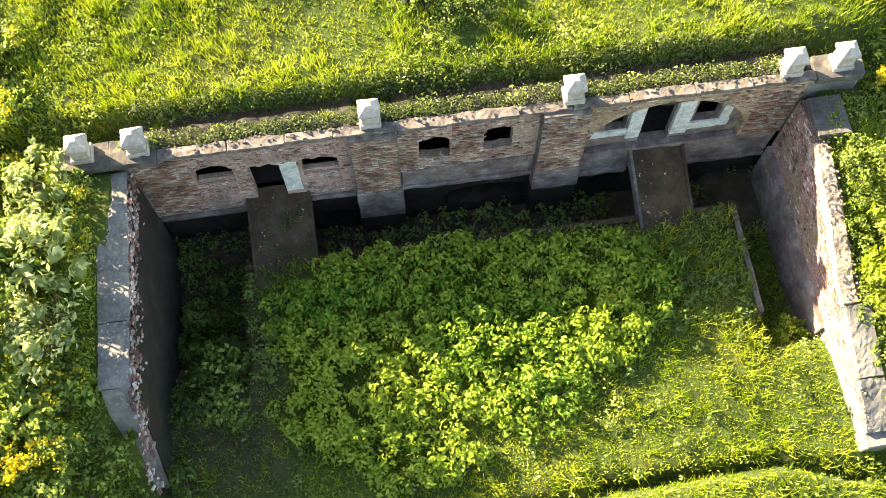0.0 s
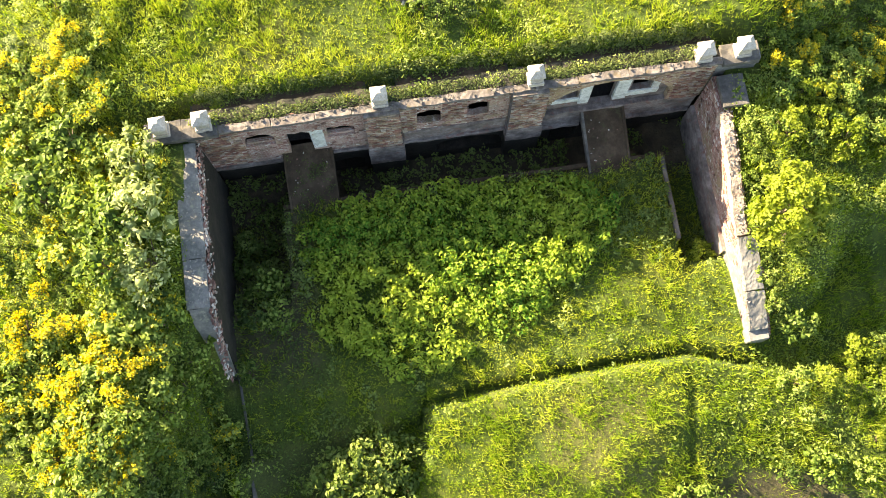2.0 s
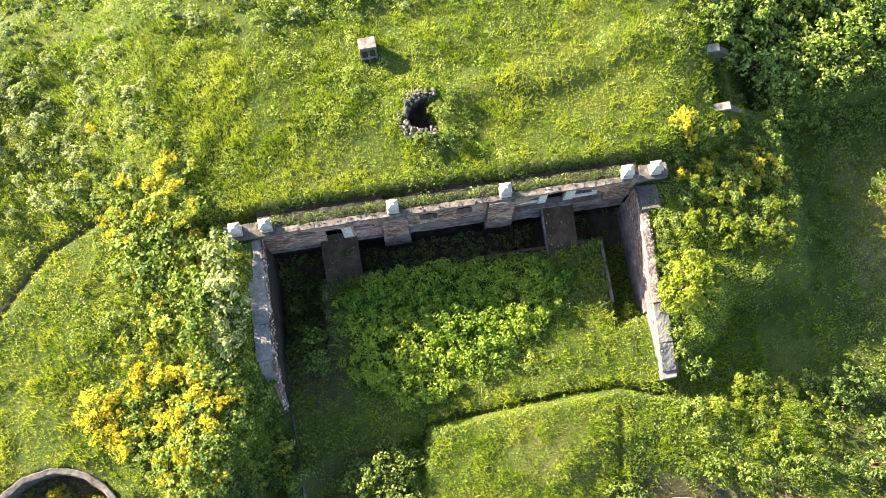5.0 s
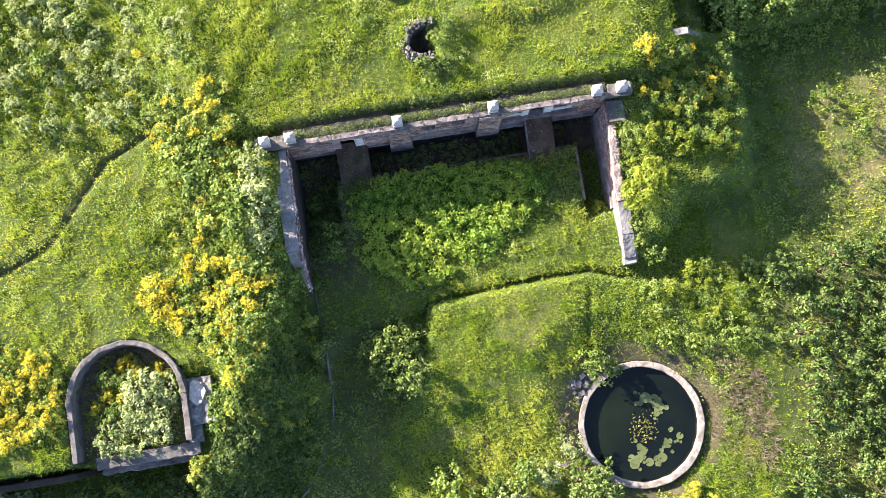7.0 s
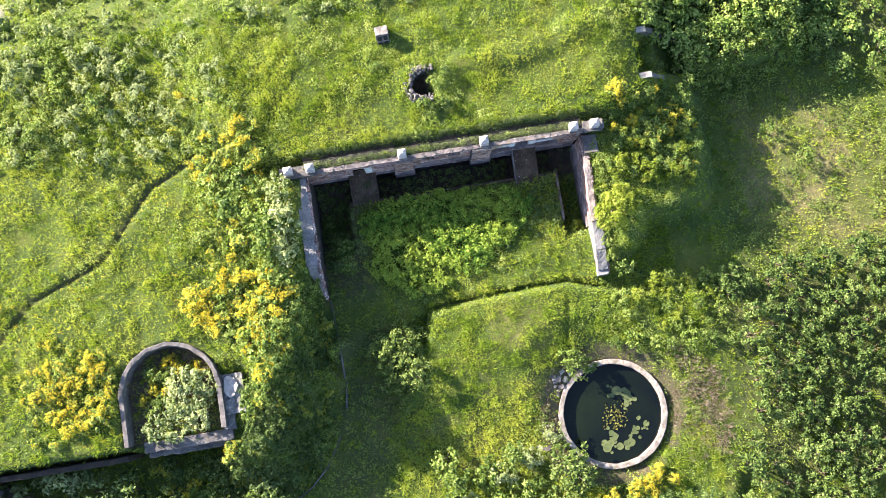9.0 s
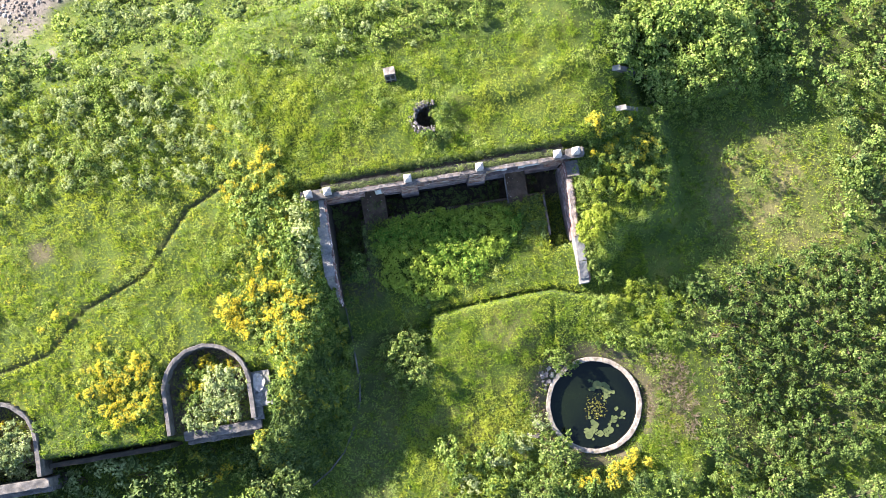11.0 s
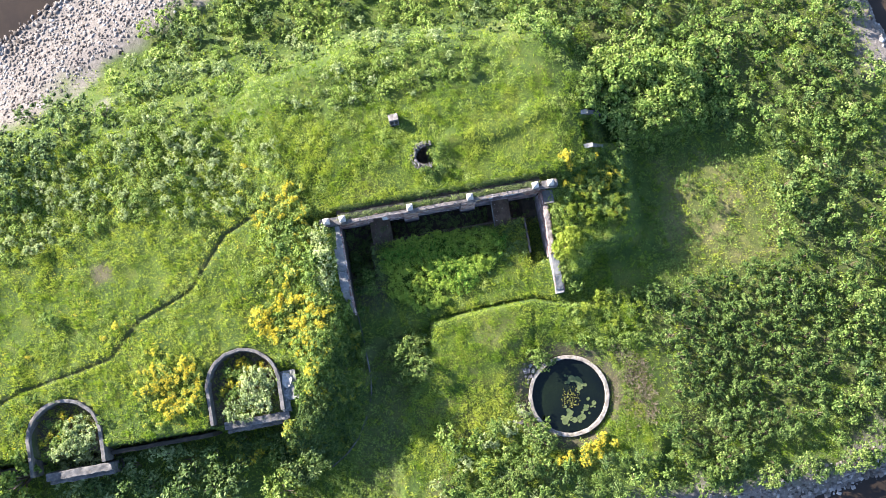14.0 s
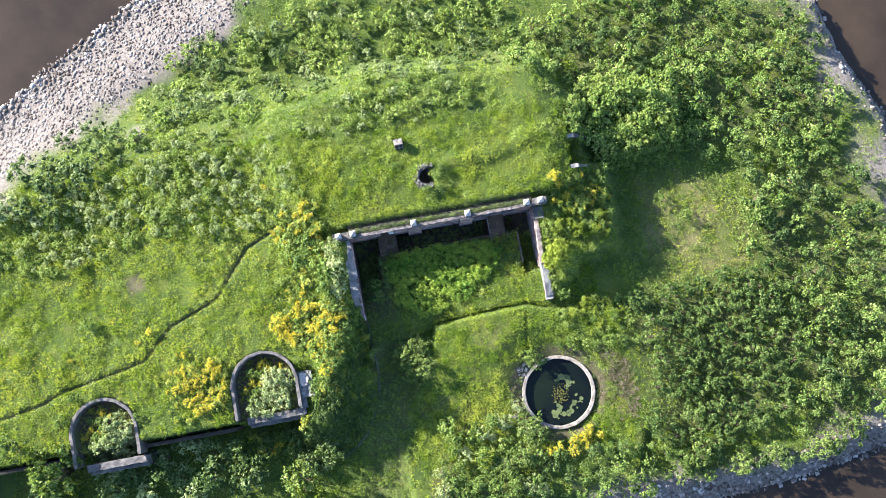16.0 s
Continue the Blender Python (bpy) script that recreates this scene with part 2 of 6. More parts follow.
GROUND = ground_material()
RIVER = water_material("river_water", (0.022, 0.017, 0.012), (0.040, 0.029, 0.019), 0.22, 0.25)
POND = water_material("pond_water", (0.002, 0.0035, 0.004), (0.006, 0.010, 0.005), 0.05, 0.03, 1.2)


# ---- making meshes ----
def mesh_of(name, verts, faces, material, smooth=False, tone=None):
    me = bpy.data.meshes.new(name)
    verts = np.asarray(verts, float)
    if isinstance(faces, np.ndarray):
        n, k = faces.shape
        me.vertices.add(len(verts))
        me.vertices.foreach_set("co", verts.ravel())
        me.loops.add(n * k)
        me.loops.foreach_set("vertex_index", faces.ravel().astype(np.int32))
        me.polygons.add(n)
        me.polygons.foreach_set("loop_start", np.arange(n, dtype=np.int32) * k)
        me.update(calc_edges=True)
    else:
        me.from_pydata([tuple(v) for v in verts], [], faces)
    if tone is not None:
        me.attributes.new("tone", "FLOAT", "POINT").data.foreach_set("value", np.asarray(tone, np.float32))
    if smooth:
        me.polygons.foreach_set("use_smooth", np.ones(len(me.polygons), bool))
    if material:
        me.materials.append(material)
    me.update()
    return me


def from_bm(name, bm, material):
    me = bpy.data.meshes.new(name)
    bmesh.ops.recalc_face_normals(bm, faces=bm.faces)
    bm.to_mesh(me)
    bm.free()
    if material:
        me.materials.append(material)
    return me


def part(name, bm, material, parent, label=""):
    """One mesh object under a thing; bm is a bmesh or a mesh."""
    ob = new(name, from_bm(name, bm, material) if isinstance(bm, bmesh.types.BMesh) else bm)
    ob.parent = parent
    return tagged(ob, label)


def thing(name, label, category, x=0, y=0, z=0, turn=0, group="", kind=""):
    ob = new(name)
    ob.matrix_basis = pose(x, y, z, 0, 0, turn)
    return tagged(ob, label, category, group, kind)


def add_box(bm, x0, x1, y0, y1, z0, z1, bevel=0.0, top=1.0):
    """A box, its top face drawn in by the factor top."""
    cx, cy = (x0 + x1) / 2, (y0 + y1) / 2
    vs = []
    for z, f in ((z0, 1.0), (z1, top)):
        for x, y in ((x0, y0), (x1, y0), (x1, y1), (x0, y1)):
            vs.append(bm.verts.new((cx + (x - cx) * f, cy + (y - cy) * f, z)))
    fs = [bm.faces.new([vs[i] for i in q]) for q in ((3, 2, 1, 0), (4, 5, 6, 7), (0, 1, 5, 4), (1, 2, 6, 5), (2, 3, 7, 6), (3, 0, 4, 7))]
    if bevel:
        bmesh.ops.bevel(bm, geom=list({e for f in fs for e in f.edges}), offset=bevel, segments=1, affect="EDGES")
    return bm


def roughen(bm, amount, scale=1.5, seed=0):
    off = Vector((seed * 7.3, seed * 3.1, seed * 5.7))
    for v in bm.verts:
        v.co += noise.noise_vector(v.co * scale + off) * amount
    return bm


def cut_up(bm, length):
    """Cuts long edges so that a surface can be worn."""
    for _ in range(6):
        long = [e for e in bm.edges if e.calc_length() > length]
        if not long:
            break
        bmesh.ops.subdivide_edges(bm, edges=long, cuts=1, use_grid_fill=True)
    return bm


def smooth(a, b, x):
    t = np.clip((np.asarray(x, float) - a) / (b - a), 0, 1)
    return t * t * (3 - 2 * t)


LATTICE = np.random.default_rng(5).random((256, 256))


def field(x, y, scale, seed=0):
    """Soft value noise between 0 and 1."""
    u, v = np.asarray(x, float) * scale + seed * 17.3 + 500, np.asarray(y, float) * scale + seed * 9.7 + 500
    i, j = np.floor(u).astype(int), np.floor(v).astype(int)
    f, g = u - i, v - j
    f, g = f * f * (3 - 2 * f), g * g * (3 - 2 * g)
    at = lambda a, b: LATTICE[a % 256, b % 256]
    return (at(i, j) * (1 - f) + at(i + 1, j) * f) * (1 - g) + (at(i, j + 1) * (1 - f) + at(i + 1, j + 1) * f) * g


def inside(x, y, poly):
    """The distance to a polygon's edge, positive inside it."""
    x, y = np.asarray(x, float), np.asarray(y, float)
    best, odd = np.full(x.shape, 1e9), np.zeros(x.shape, bool)
    for (ax, ay), (bx, by) in zip(poly, poly[1:] + poly[:1]):
        dx, dy = bx - ax, by - ay
        t = np.clip(((x - ax) * dx + (y - ay) * dy) / (dx * dx + dy * dy), 0, 1)
        best = np.minimum(best, np.hypot(x - ax - t * dx, y - ay - t * dy))
        if ay != by:
            odd ^= ((ay > y) != (by > y)) & (x < (bx - ax) * (y - ay) / (by - ay) + ax)
    return np.where(odd, best, -best)


def along_line(x, y, line):
    """The distance to a broken line."""
    best = np.full(np.shape(x), 1e9)
    for (ax, ay), (bx, by) in zip(line, line[1:]):
        dx, dy = bx - ax, by - ay
        t = np.clip(((x - ax) * dx + (y - ay) * dy) / (dx * dx + dy * dy), 0, 1)
        best = np.minimum(best, np.hypot(x - ax - t * dx, y - ay - t * dy))
    return best


# ---- the plan ----
WATER = -3.0
SHORE = [(-145, 8), (-56, 51), (-47, 56.5), (-34.5, 63.5), (-18, 70.5), (18, 68), (47, 57.5), (60, 48), (63, 45.5), (64.6, 38), (69.2, 27), (70, 7), (67, -14), (58.7, -18.4), (44.7, -20.7), (35, -21.3), (23, -21.5), (0, -25.5), (-44, -34), (-155, -34)]
ROOF = [(-10.5, 23.1), (17.6, 23.1), (18.4, 25.4), (21.6, 26.7), (21.4, 30.9), (22.4, 34.6), (18.8, 40.4), (-3.8, 42.2), (-15.4, 39.5), (-14.8, 29.6)]
MEADOW = [(-91.9, 1.5), (-19.4, 1.5), (-17.6, 1.5), (-16.9, 3.3), (-14.4, 5.3), (-12.8, 7.9), (-11.4, 10.3), (-10.1, 14.2), (-9.8, 24.1), (-11.5, 32.3), (-20.8, 37.6), (-43.0, 34.1), (-86.9, 28.7)]
COURT = [(-9.2, 23.25), (-9.5, 11.4), (-9.4, 7.4), (0.0, 8.6), (12.8, 9.1), (15.9, 8.7), (16.1, 23.25)]
TERRACE = [(16.4, 11.2), (18.4, 12.9), (20.6, 15.6), (25.7, 16.0), (26.1, 19.5), (26.0, 25.7), (21.4, 26.0), (16.0, 23.7)]
BANK = [(0.2, 8.8), (6.0, 9.2), (12.7, 9.4), (16.7, 7.9), (24.3, 6.3), (26.9, -4.9), (23.2, -15.5), (-6.3, -15.5), (-6.7, -7.0), (-4.1, -0.8), (-0.6, 5.8)]
DRY_PATCH = [(20.9, 1.6), (25.1, 0.6), (26.3, -4.2), (24.7, -8.6), (21.2, -6.8)]
HERBS = [(-4.9, 13.4), (-5.0, 18.2), (-3.0, 19.6), (0, 19.9), (8.4, 19.7), (9.6, 18.4), (11.2, 17.4), (9.0, 15.0), (6.4, 13.2), (4.2, 11.7), (0.2, 10.9), (-1.6, 11.1), (-3.4, 12.2)]
KERB = [(-8.95, 11.8), (-8.8, 9.4), (-8.65, 7.0), (-8.6, 4.4), (-9.0, 1.6), (-10.0, -0.9), (-11.4, -3.3), (-13.1, -4.9), (-15.2, -6.2)]
RIDGE = [(5.9, 30.1), (8.3, 30.1), (11.0, 30.1), (14.0, 30.6), (16.2, 31.6), (18.4, 31.9)]
PATH = [(-9.1, 8.2), (-4.0, 8.7), (-2.3, 3.3), (-4.7, -2.0), (-6.9, -7.3), (-7.5, -12.8), (-13.9, -12.8), (-10.8, -2.0)]
THICKET = [(26.4, 26.9), (30.7, 26.7), (37.8, 28.1), (37.4, 36.0), (26.1, 38.7), (23.6, 34.8), (25.4, 30.7)]
TRACK = [(-18.2, 25.8), (-23.1, 23.6), (-28.0, 17.7), (-34.5, 15.2), (-38.5, 11.4), (-42.8, 10.5), (-49.0, 9.5), (-53.0, 8.1), (-58.5, 7.1), (-75.9, 5.6)]
PIT_A, PIT_B, RING = (-23.35, 5.45), (-44.95, 3.2), (14.98, -2.78)
PIT_R, RING_R, RING_TOP = 4.45, 5.0, 0.6


def in_pit(x, y, c, r=PIT_R):
    """Distance into a gun pit: a half round with straight sides towards the front."""
    return r - np.hypot(x - c[0], np.maximum(y - c[1], 0)) - 1e3 * (y < c[1] - 4.2)


def shore_width(x, y):
    """How broad the stony beach is: wide in the north-west, narrow in the east."""
    return 4.5 + 7 * smooth(10, 30, y) * smooth(0, -25, x) - 2.6 * smooth(44, 56, x) * smooth(-10, 4, y) - 0.8 * smooth(8, 22, x) * smooth(-4, -9, y)


def height(x, y):
    x, y = np.asarray(x, float), np.asarray(y, float)
    d = inside(x, y, SHORE)
    wide = shore_width(x, y)
    z = np.where(d < 0, -3 + 0.25 * np.maximum(d, -12), -3 + 2.4 * smooth(0, 1, d / wide))
    z = z + 0.45 * smooth(12, 25, d) + 0.25 * (field(x, y, 0.11) - 0.5) * smooth(4, 12, d)
    # higher ground round the court, the bank and the basin
    z = z + 1.0 * smooth(-14, -9, x) * smooth(36, 26, x) * smooth(-13, -5, y) * smooth(24, 14, y)
    # the western meadow
    s = inside(x, y, MEADOW)
    w = np.where((y < 2.5) & (x < -19), 1.2, 5.0)
    w = np.where(y > 28, 14.0, w)
    h = 5.7 + 0.7 * (field(x, y, 0.06, 2) - 0.5) - 0.02 * np.abs(x + 30) + 0.5 * smooth(-20, -12, x) + 1.3 * smooth(-17.5, -14.0, x) * smooth(14, 8, y) + 0.4 * smooth(-16, -12, x) * smooth(13, 16, y) - 1.3 * smooth(4.5, 2.0, np.hypot(x + 17.8, y - 3.4))
    rise = np.where((x > -19.5) & (y < 11), smooth(-0.25, 1, 1 + s / 5.2), smooth(0, 1, 1 + s / w))
    z = z + (h - z) * rise
    z = z + 0.4 * (field(x, y, 0.45, 95) - 0.5) * smooth(0.5, 4, s)
    # the earth on the roof
    s = inside(x, y, ROOF)
    w = np.where((y < 25.5) & (x < 17) & (x > -11.8), 1.0, np.where((x > 20) & (y < 27.1), 8.0, 6.0))
    h = 6.8 + 0.5 * smooth(25, 33, y) - 1.6 * smooth(24.5, 23.4, y) + 0.35 * (field(x, y, 0.16, 3) - 0.5) - 0.5 * smooth(34, 43, y) - 1.5 * smooth(18, 25, x) + 0.3 * (field(x, y, 0.5, 96) - 0.5) * smooth(25.5, 28, y)
    z = z + (h - z) * smooth(0, 1, 1 + s / w)
    # an added low rise, hidden under the thicket, lifts its tops into the sun
    s = inside(x, y, THICKET)
    z = np.where(s > -0.9, np.maximum(z, -0.2 + 2.6 * smooth(-0.9, 1.3, s)), z)
    # earth behind the eastern wing wall
    s = inside(x, y, TERRACE)
    h = np.minimum(5.3 - 0.2 * (x - 17), np.interp(y, [10.0, 11.7, 14.7, 19.2, 22.4], [1.9, 2.7, 3.4, 4.9, 5.3]) + np.maximum(x - 17.3, 0) * 0.6)
    h = z + (h - z) * smooth(0, 1, 1 + s / 2.2)
    z = np.where((s > -2.8) & (x > 16), np.maximum(z, h), z)
    z = np.where((x > 22) & (x < 26.3) & (y > 27.0) & (y < 30.5), np.minimum(z, 3.7), z)
    # earth banked up to the sloped end of the west wall
    top = np.interp(y, [6.8, 9.8, 11.8, 14.4], [1.1, 1.5, 2.0, 6.0]) + np.maximum(-10.0 - x, 0) * 1.8
    z = np.where((x > -15) & (x < -9.4) & (y < 14.45) & (y > 5.4), np.minimum(z, top), z)
    # raised bank
    s = inside(x, y, BANK)
    h = 0.4 + 2.0 * smooth(-6, 6, y) - (0.4 * smooth(10.5, 14, x) + 0.5 * smooth(15, 22, x)) * smooth(-6, 6, y)
    z = z + (h - z) * smooth(0, 1, 1 + s / np.where(y > 7, 0.7, 1.3)) * (s > -1.3)
    # the sunken court
    s = inside(x, y, COURT)
    c = 1.4 + 0.25 * (field(x, y, 0.3, 4) - 0.5)
    c = np.where(y > 19.95, -1.7, c)
    c = np.where((x > 13.35) & (y > 13.4), c + (-1.0 - c) * smooth(13.4, 16.3, y), c)
    c = np.where(x < -5.9, c + (-0.9 - c) * smooth(14.3, 18.2, y) * smooth(-5.6, -6.2, x), c)
    keep = inside(x, y, BANK) > -0.7
    z = np.where((s > 0) & ~keep, c, z)
    z = z - 0.5 * smooth(-0.3, 1.6, inside(x, y, PATH)) * smooth(8.7, 5.7, y)
    # gun pits, pond basin, trodden track
    for p in (PIT_A, PIT_B):
        z = np.where(in_pit(x, y, p) > 0.2, np.minimum(z, 4.3), z)
    r = np.hypot(x - RING[0], y - RING[1])
    z = np.where(r < 4.75, -1.1, z)
    z = np.where((r >= 4.75) & (r < 11), np.minimum(z, 0.36 - 0.5 * smooth(12.9, 16.4, x) * smooth(2, -3, y) + (r - 4.75) * 0.36), z)
    z = z - 0.4 * smooth(0.4, 0.08, along_line(x, y, TRACK))
    r = np.hypot(x - 2.6, y - 28.65)
    z = z + 0.25 * smooth(3.2, 1.6, r)
    z = np.where(r + 0.5 * (field(x, y, 1.1, 91) - 0.5) < 1.2, z - 0.25 - 1.9 * smooth(0.7, -0.2, x - 2.6 + 0.3 * (y - 28.65)), z)
    z = z - 0.4 * smooth(0.55, 0.1, along_line(x, y, [(0.7, 9.2), (6.0, 9.6), (12.7, 9.8), (15.4, 9.1)]))
    # a low curved ridge in the turf of the roof
    z = z + 0.35 * smooth(1.6, 0.2, along_line(x, y, RIDGE)) * (y > 24)
    # a cut line in the turf of the bank
    z = z - 0.25 * smooth(0.35, 0.05, along_line(x, y, [(12.5, 8.8), (11.6, 3.7)]))
    return z


def lines(parts):
    out = [np.arange(a, b, step) for a, b, step in parts]
    return np.concatenate(out)


# ---- ground and water ----
GX = lines([(-400, -140, 40), (-140, -62, 4), (-62, -30, 0.8), (-30, -14, 0.5), (-14, 25, 0.3), (25, 74, 0.9), (74, 140, 6), (140, 420, 40)])
GY = lines([(-400, -60, 40), (-60, -26, 4), (-26, -9, 0.8), (-9, 36, 0.3), (36, 76, 0.9), (76, 140, 6), (140, 420, 40)])
gx, gy = np.meshgrid(GX, GY, indexing="ij")
gz = height(gx, gy)
nx, ny = gx.shape
idx = np.arange(nx * ny).reshape(nx, ny)
quads = np.stack([idx[:-1, :-1], idx[1:, :-1], idx[1:, 1:], idx[:-1, 1:]], -1).reshape(-1, 4)
# the earth is open behind the casemate front, where the rooms are
qx, qy, qz = (v.ravel()[quads] for v in (gx, gy, gz))
quads = quads[~((qz.max(1) - qz.min(1) > 3) & (qy.min(1) > 22.5) & (qy.max(1) < 24) & (qx.min(1) > -9.3) & (qx.max(1) < 16.1))]
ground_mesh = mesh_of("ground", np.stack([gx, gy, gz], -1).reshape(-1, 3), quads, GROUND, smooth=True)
d = inside(gx, gy, SHORE)
north = smooth(10, 30, gy) * smooth(0, -25, gx)
shore_part = 1 - smooth(-2.0, 2.0, d - (4.5 + 7.5 * north) + 6 * (field(gx, gy, 0.35, 6) - 0.5))
for px, py, pr in ((-38.7, 48.1, 2.6), (-30.2, 53.6, 2.2), (-35.8, 43.0, 1.8), (-53.7, 35.7, 2.4), (8, 59, 2.5), (24, 56, 2.2)):
    shore_part = np.maximum(shore_part, 0.9 * smooth(pr, pr * 0.5, np.hypot(gx - px, gy - py) + 1.6 * (field(gx, gy, 0.6, 66) - 0.5)))
soil_shade_part = smooth(0.4, 0.1, along_line(gx, gy, TRACK)) * 0.5
# soil by the ditch and on the west floor, partly for the shade there
soil_shade_part = np.maximum(soil_shade_part, (inside(gx, gy, COURT) > 0) * np.maximum(smooth(19.0, 20.1, gy), 0.75 * smooth(-4.2, -5.4, gx) * smooth(10, 13, gy)))
# path: some bare soil, partly standing in for the shade over it
soil_shade_part = np.maximum(soil_shade_part, 0.3 * smooth(-0.5, 1.0, inside(gx, gy, PATH)))
soil_shade_part = np.maximum(soil_shade_part, 0.8 * smooth(1.9, 0.7, np.hypot(gx + 37.9, gy - 21.9) + 1.2 * (field(gx, gy, 0.8, 67) - 0.5)))
soil_shade_part = np.maximum(soil_shade_part, smooth(7.2, 6.0, np.hypot(gx - RING[0], gy - RING[1])) * 0.8)
soil_shade_part = np.maximum(soil_shade_part, smooth(1.5, 1.1, np.hypot(gx - 2.6, gy - 28.65)) * smooth(0.8, 0.2, gx - 2.6))
# leaf litter under the woods, also darkening the ground for shade between shrubs
woods = np.maximum(np.maximum(smooth(44, 50, gx) * smooth(25, 20, gy), smooth(-1, 3, inside(gx, gy, [(38, 50), (20, 50), (25, 37), (37, 36), (40, 26), (62, 26), (60, 46)]))), smooth(-1, 2, inside(gx, gy, [(26.8, 8.2), (47.6, 9.7), (50, -1), (44.6, -10.6), (33, -14.4), (25.8, -10)])))
soil_shade_part = np.maximum(soil_shade_part, 0.3 * woods)
for p in (PIT_A, PIT_B):
    soil_shade_part = np.maximum(soil_shade_part, in_pit(gx, gy, p) > 0.2)
straw_part = smooth(-1, 2.5, inside(gx, gy, [(29.5, 8.6), (30.8, 24.8), (37.8, 24.8), (46.2, 20.0), (46.2, 9.0)])) * (0.35 + 0.65 * smooth(0.3, 0.6, field(gx, gy, 0.35, 97)))
straw_part = np.maximum(straw_part, 0.5 * smooth(0, 1.5, inside(gx, gy, BANK)) * smooth(13, 9, gx) * smooth(0.4, 0.65, field(gx, gy, 0.4, 98)))
straw_part = np.maximum(straw_part, 0.5 * smooth(0, 3, inside(gx, gy, [(-8.8, 23.6), (4.0, 23.8), (3.5, 30.0), (-6.0, 30.5)])) * smooth(0.35, 0.6, field(gx, gy, 0.3, 99)))
for name, values in (("shore", shore_part), ("soil", soil_shade_part), ("straw", straw_part)):
    ground_mesh.attributes.new(name, "FLOAT", "POINT").data.foreach_set("value", values.ravel().astype(np.float32))
tagged(new("ground", ground_mesh), "overgrown island earthworks with grass, soil and a stony shore", "ground", kind="structure")
water_mesh = mesh_of("water", [(-2500, -2500, WATER), (2500, -2500, WATER), (2500, 2500, WATER), (-2500, 2500, WATER)], [(0, 1, 2, 3)], RIVER)
tagged(new("water", water_mesh), "brown river water round the island", "water", kind="structure")


# ---- the ruined casemate front ----
FACE = 22.5


def sliced_wall(name, x0, x1, y0, y1, solid, material, step=0.14, ragged=0.0, seed=1):
    """A wall along x built of narrow upright slices; solid(x) gives the built stretches of height."""
    rnd = random.Random(seed)
    verts, faces = [], []
    n = max(1, round((x1 - x0) / step))
    for k in range(n):
        a, b = x0 + (x1 - x0) * k / n, x0 + (x1 - x0) * (k + 1) / n
        spans = solid((a + b) / 2)
        for m, (lo, hi) in enumerate(spans):
            chew = [noise.noise(Vector((a * 2.6, 5.0 * seed + m + q, 0.0))) * 1.9 + rnd.uniform(-0.25, 0.25) for q in (0.3, 0.8)]
            lo = lo + (ragged * chew[0] if m else 0)
            hi = hi + (ragged * chew[1] if m < len(spans) - 1 else 0)
            if hi - lo < 0.02:
                continue
            i = len(verts)
            verts += [(x, y, z) for z in (lo, hi) for x, y in ((a, y0), (b, y0), (b, y1), (a, y1))]
            faces += [tuple(i + q for q in f) for f in ((3, 2, 1, 0), (4, 5, 6, 7), (0, 1, 5, 4), (1, 2, 6, 5), (2, 3, 7, 6), (3, 0, 4, 7))]
    return mesh_of(name, verts, faces, material)


def spans_without(lo, hi, holes):
    """The stretches of lo..hi that are left when the holes are taken out."""
    out, at = [], lo
    for a, b in sorted(holes):
        if a > at:
            out.append((at, a))
        at = max(at, b)
    if at < hi:
        out.append((at, hi))
    return out


def arched(x, x0, x1, z0, spring, rise):
    """The opening's stretch at x for a segmental arch, or nothing."""
    if not x0 < x < x1:
        return []
    u = (2 * x - x0 - x1) / (x1 - x0)
    return [(z0, spring + rise * math.sqrt(max(0.0, 1 - u * u)))]


def west_bay(x):
    holes = arched(x, -7.0, -5.62, 3.93, 4.72, 0.58) + arched(x, -5.08, -3.9, 2.25, 4.82, 0.08) + arched(x, -3.13, -1.76, 3.73, 4.82, 0.14)
    return spans_without(1.55, 6.42, holes)


def middle_bay(x):
    return spans_without(1.75, 6.42, arched(x, 1.32, 2.49, 3.77, 4.96, 0.33) + arched(x, 3.78, 4.86, 3.92, 5.09, 0.4))


def east_arch(x):
    return spans_without(2.5, 6.42, arched(x, 7.72, 13.97, 0.7, 3.18, 2.64))


def east_fill(x):
    top = 3.18 + 2.64 * math.sqrt(max(0.0, 1 - ((2 * x - 21.69) / 6.25) ** 2))
    holes = [(3.68, 5.5)] if 8.47 < x < 9.35 else [(2.5, 5.7)] if 9.98 < x < 11.15 else [(3.6, 5.6)] if 11.95 < x < 13.0 else []
    return spans_without(0.7, top, [(a, min(b, top)) for a, b in holes if a < top])


front = thing("wall_north", "ruined brick casemate front with broken openings", "wall", kind="structure")
part("west_bay", sliced_wall("west_bay", -9.1, -1.2, FACE, FACE + 0.4, west_bay, BRICK, 0.09, ragged=0.09), None, front, "red brick bay with broken window openings")
part("middle_bay", sliced_wall("middle_bay", 0.5, 5.82, FACE + 0.05, FACE + 0.4, middle_bay, BRICK, 0.09, ragged=0.09, seed=2), None, front, "crumbling brick bay with two arched openings")
part("plaster_band", roughen(cut_up(add_box(bmesh.new(), 0.55, 5.78, FACE - 0.05, FACE + 0.3, 1.87, 3.0, 0.04), 0.22), 0.07, 2.2, 12), PLASTER, front, "grey plaster left on the brick")
part("arch_wall", sliced_wall("arch_wall", 7.56, 15.72, FACE, FACE + 0.4, east_arch, BRICK_OCHRE, 0.1, ragged=0.02, seed=3), None, front, "ochre brick wall round a wide arch")
part("arch_fill", sliced_wall("arch_fill", 7.72, 13.97, FACE + 0.34, FACE + 0.66, east_fill, PLASTER, 0.1, seed=4), None, front, "plaster infill under the wide arch")
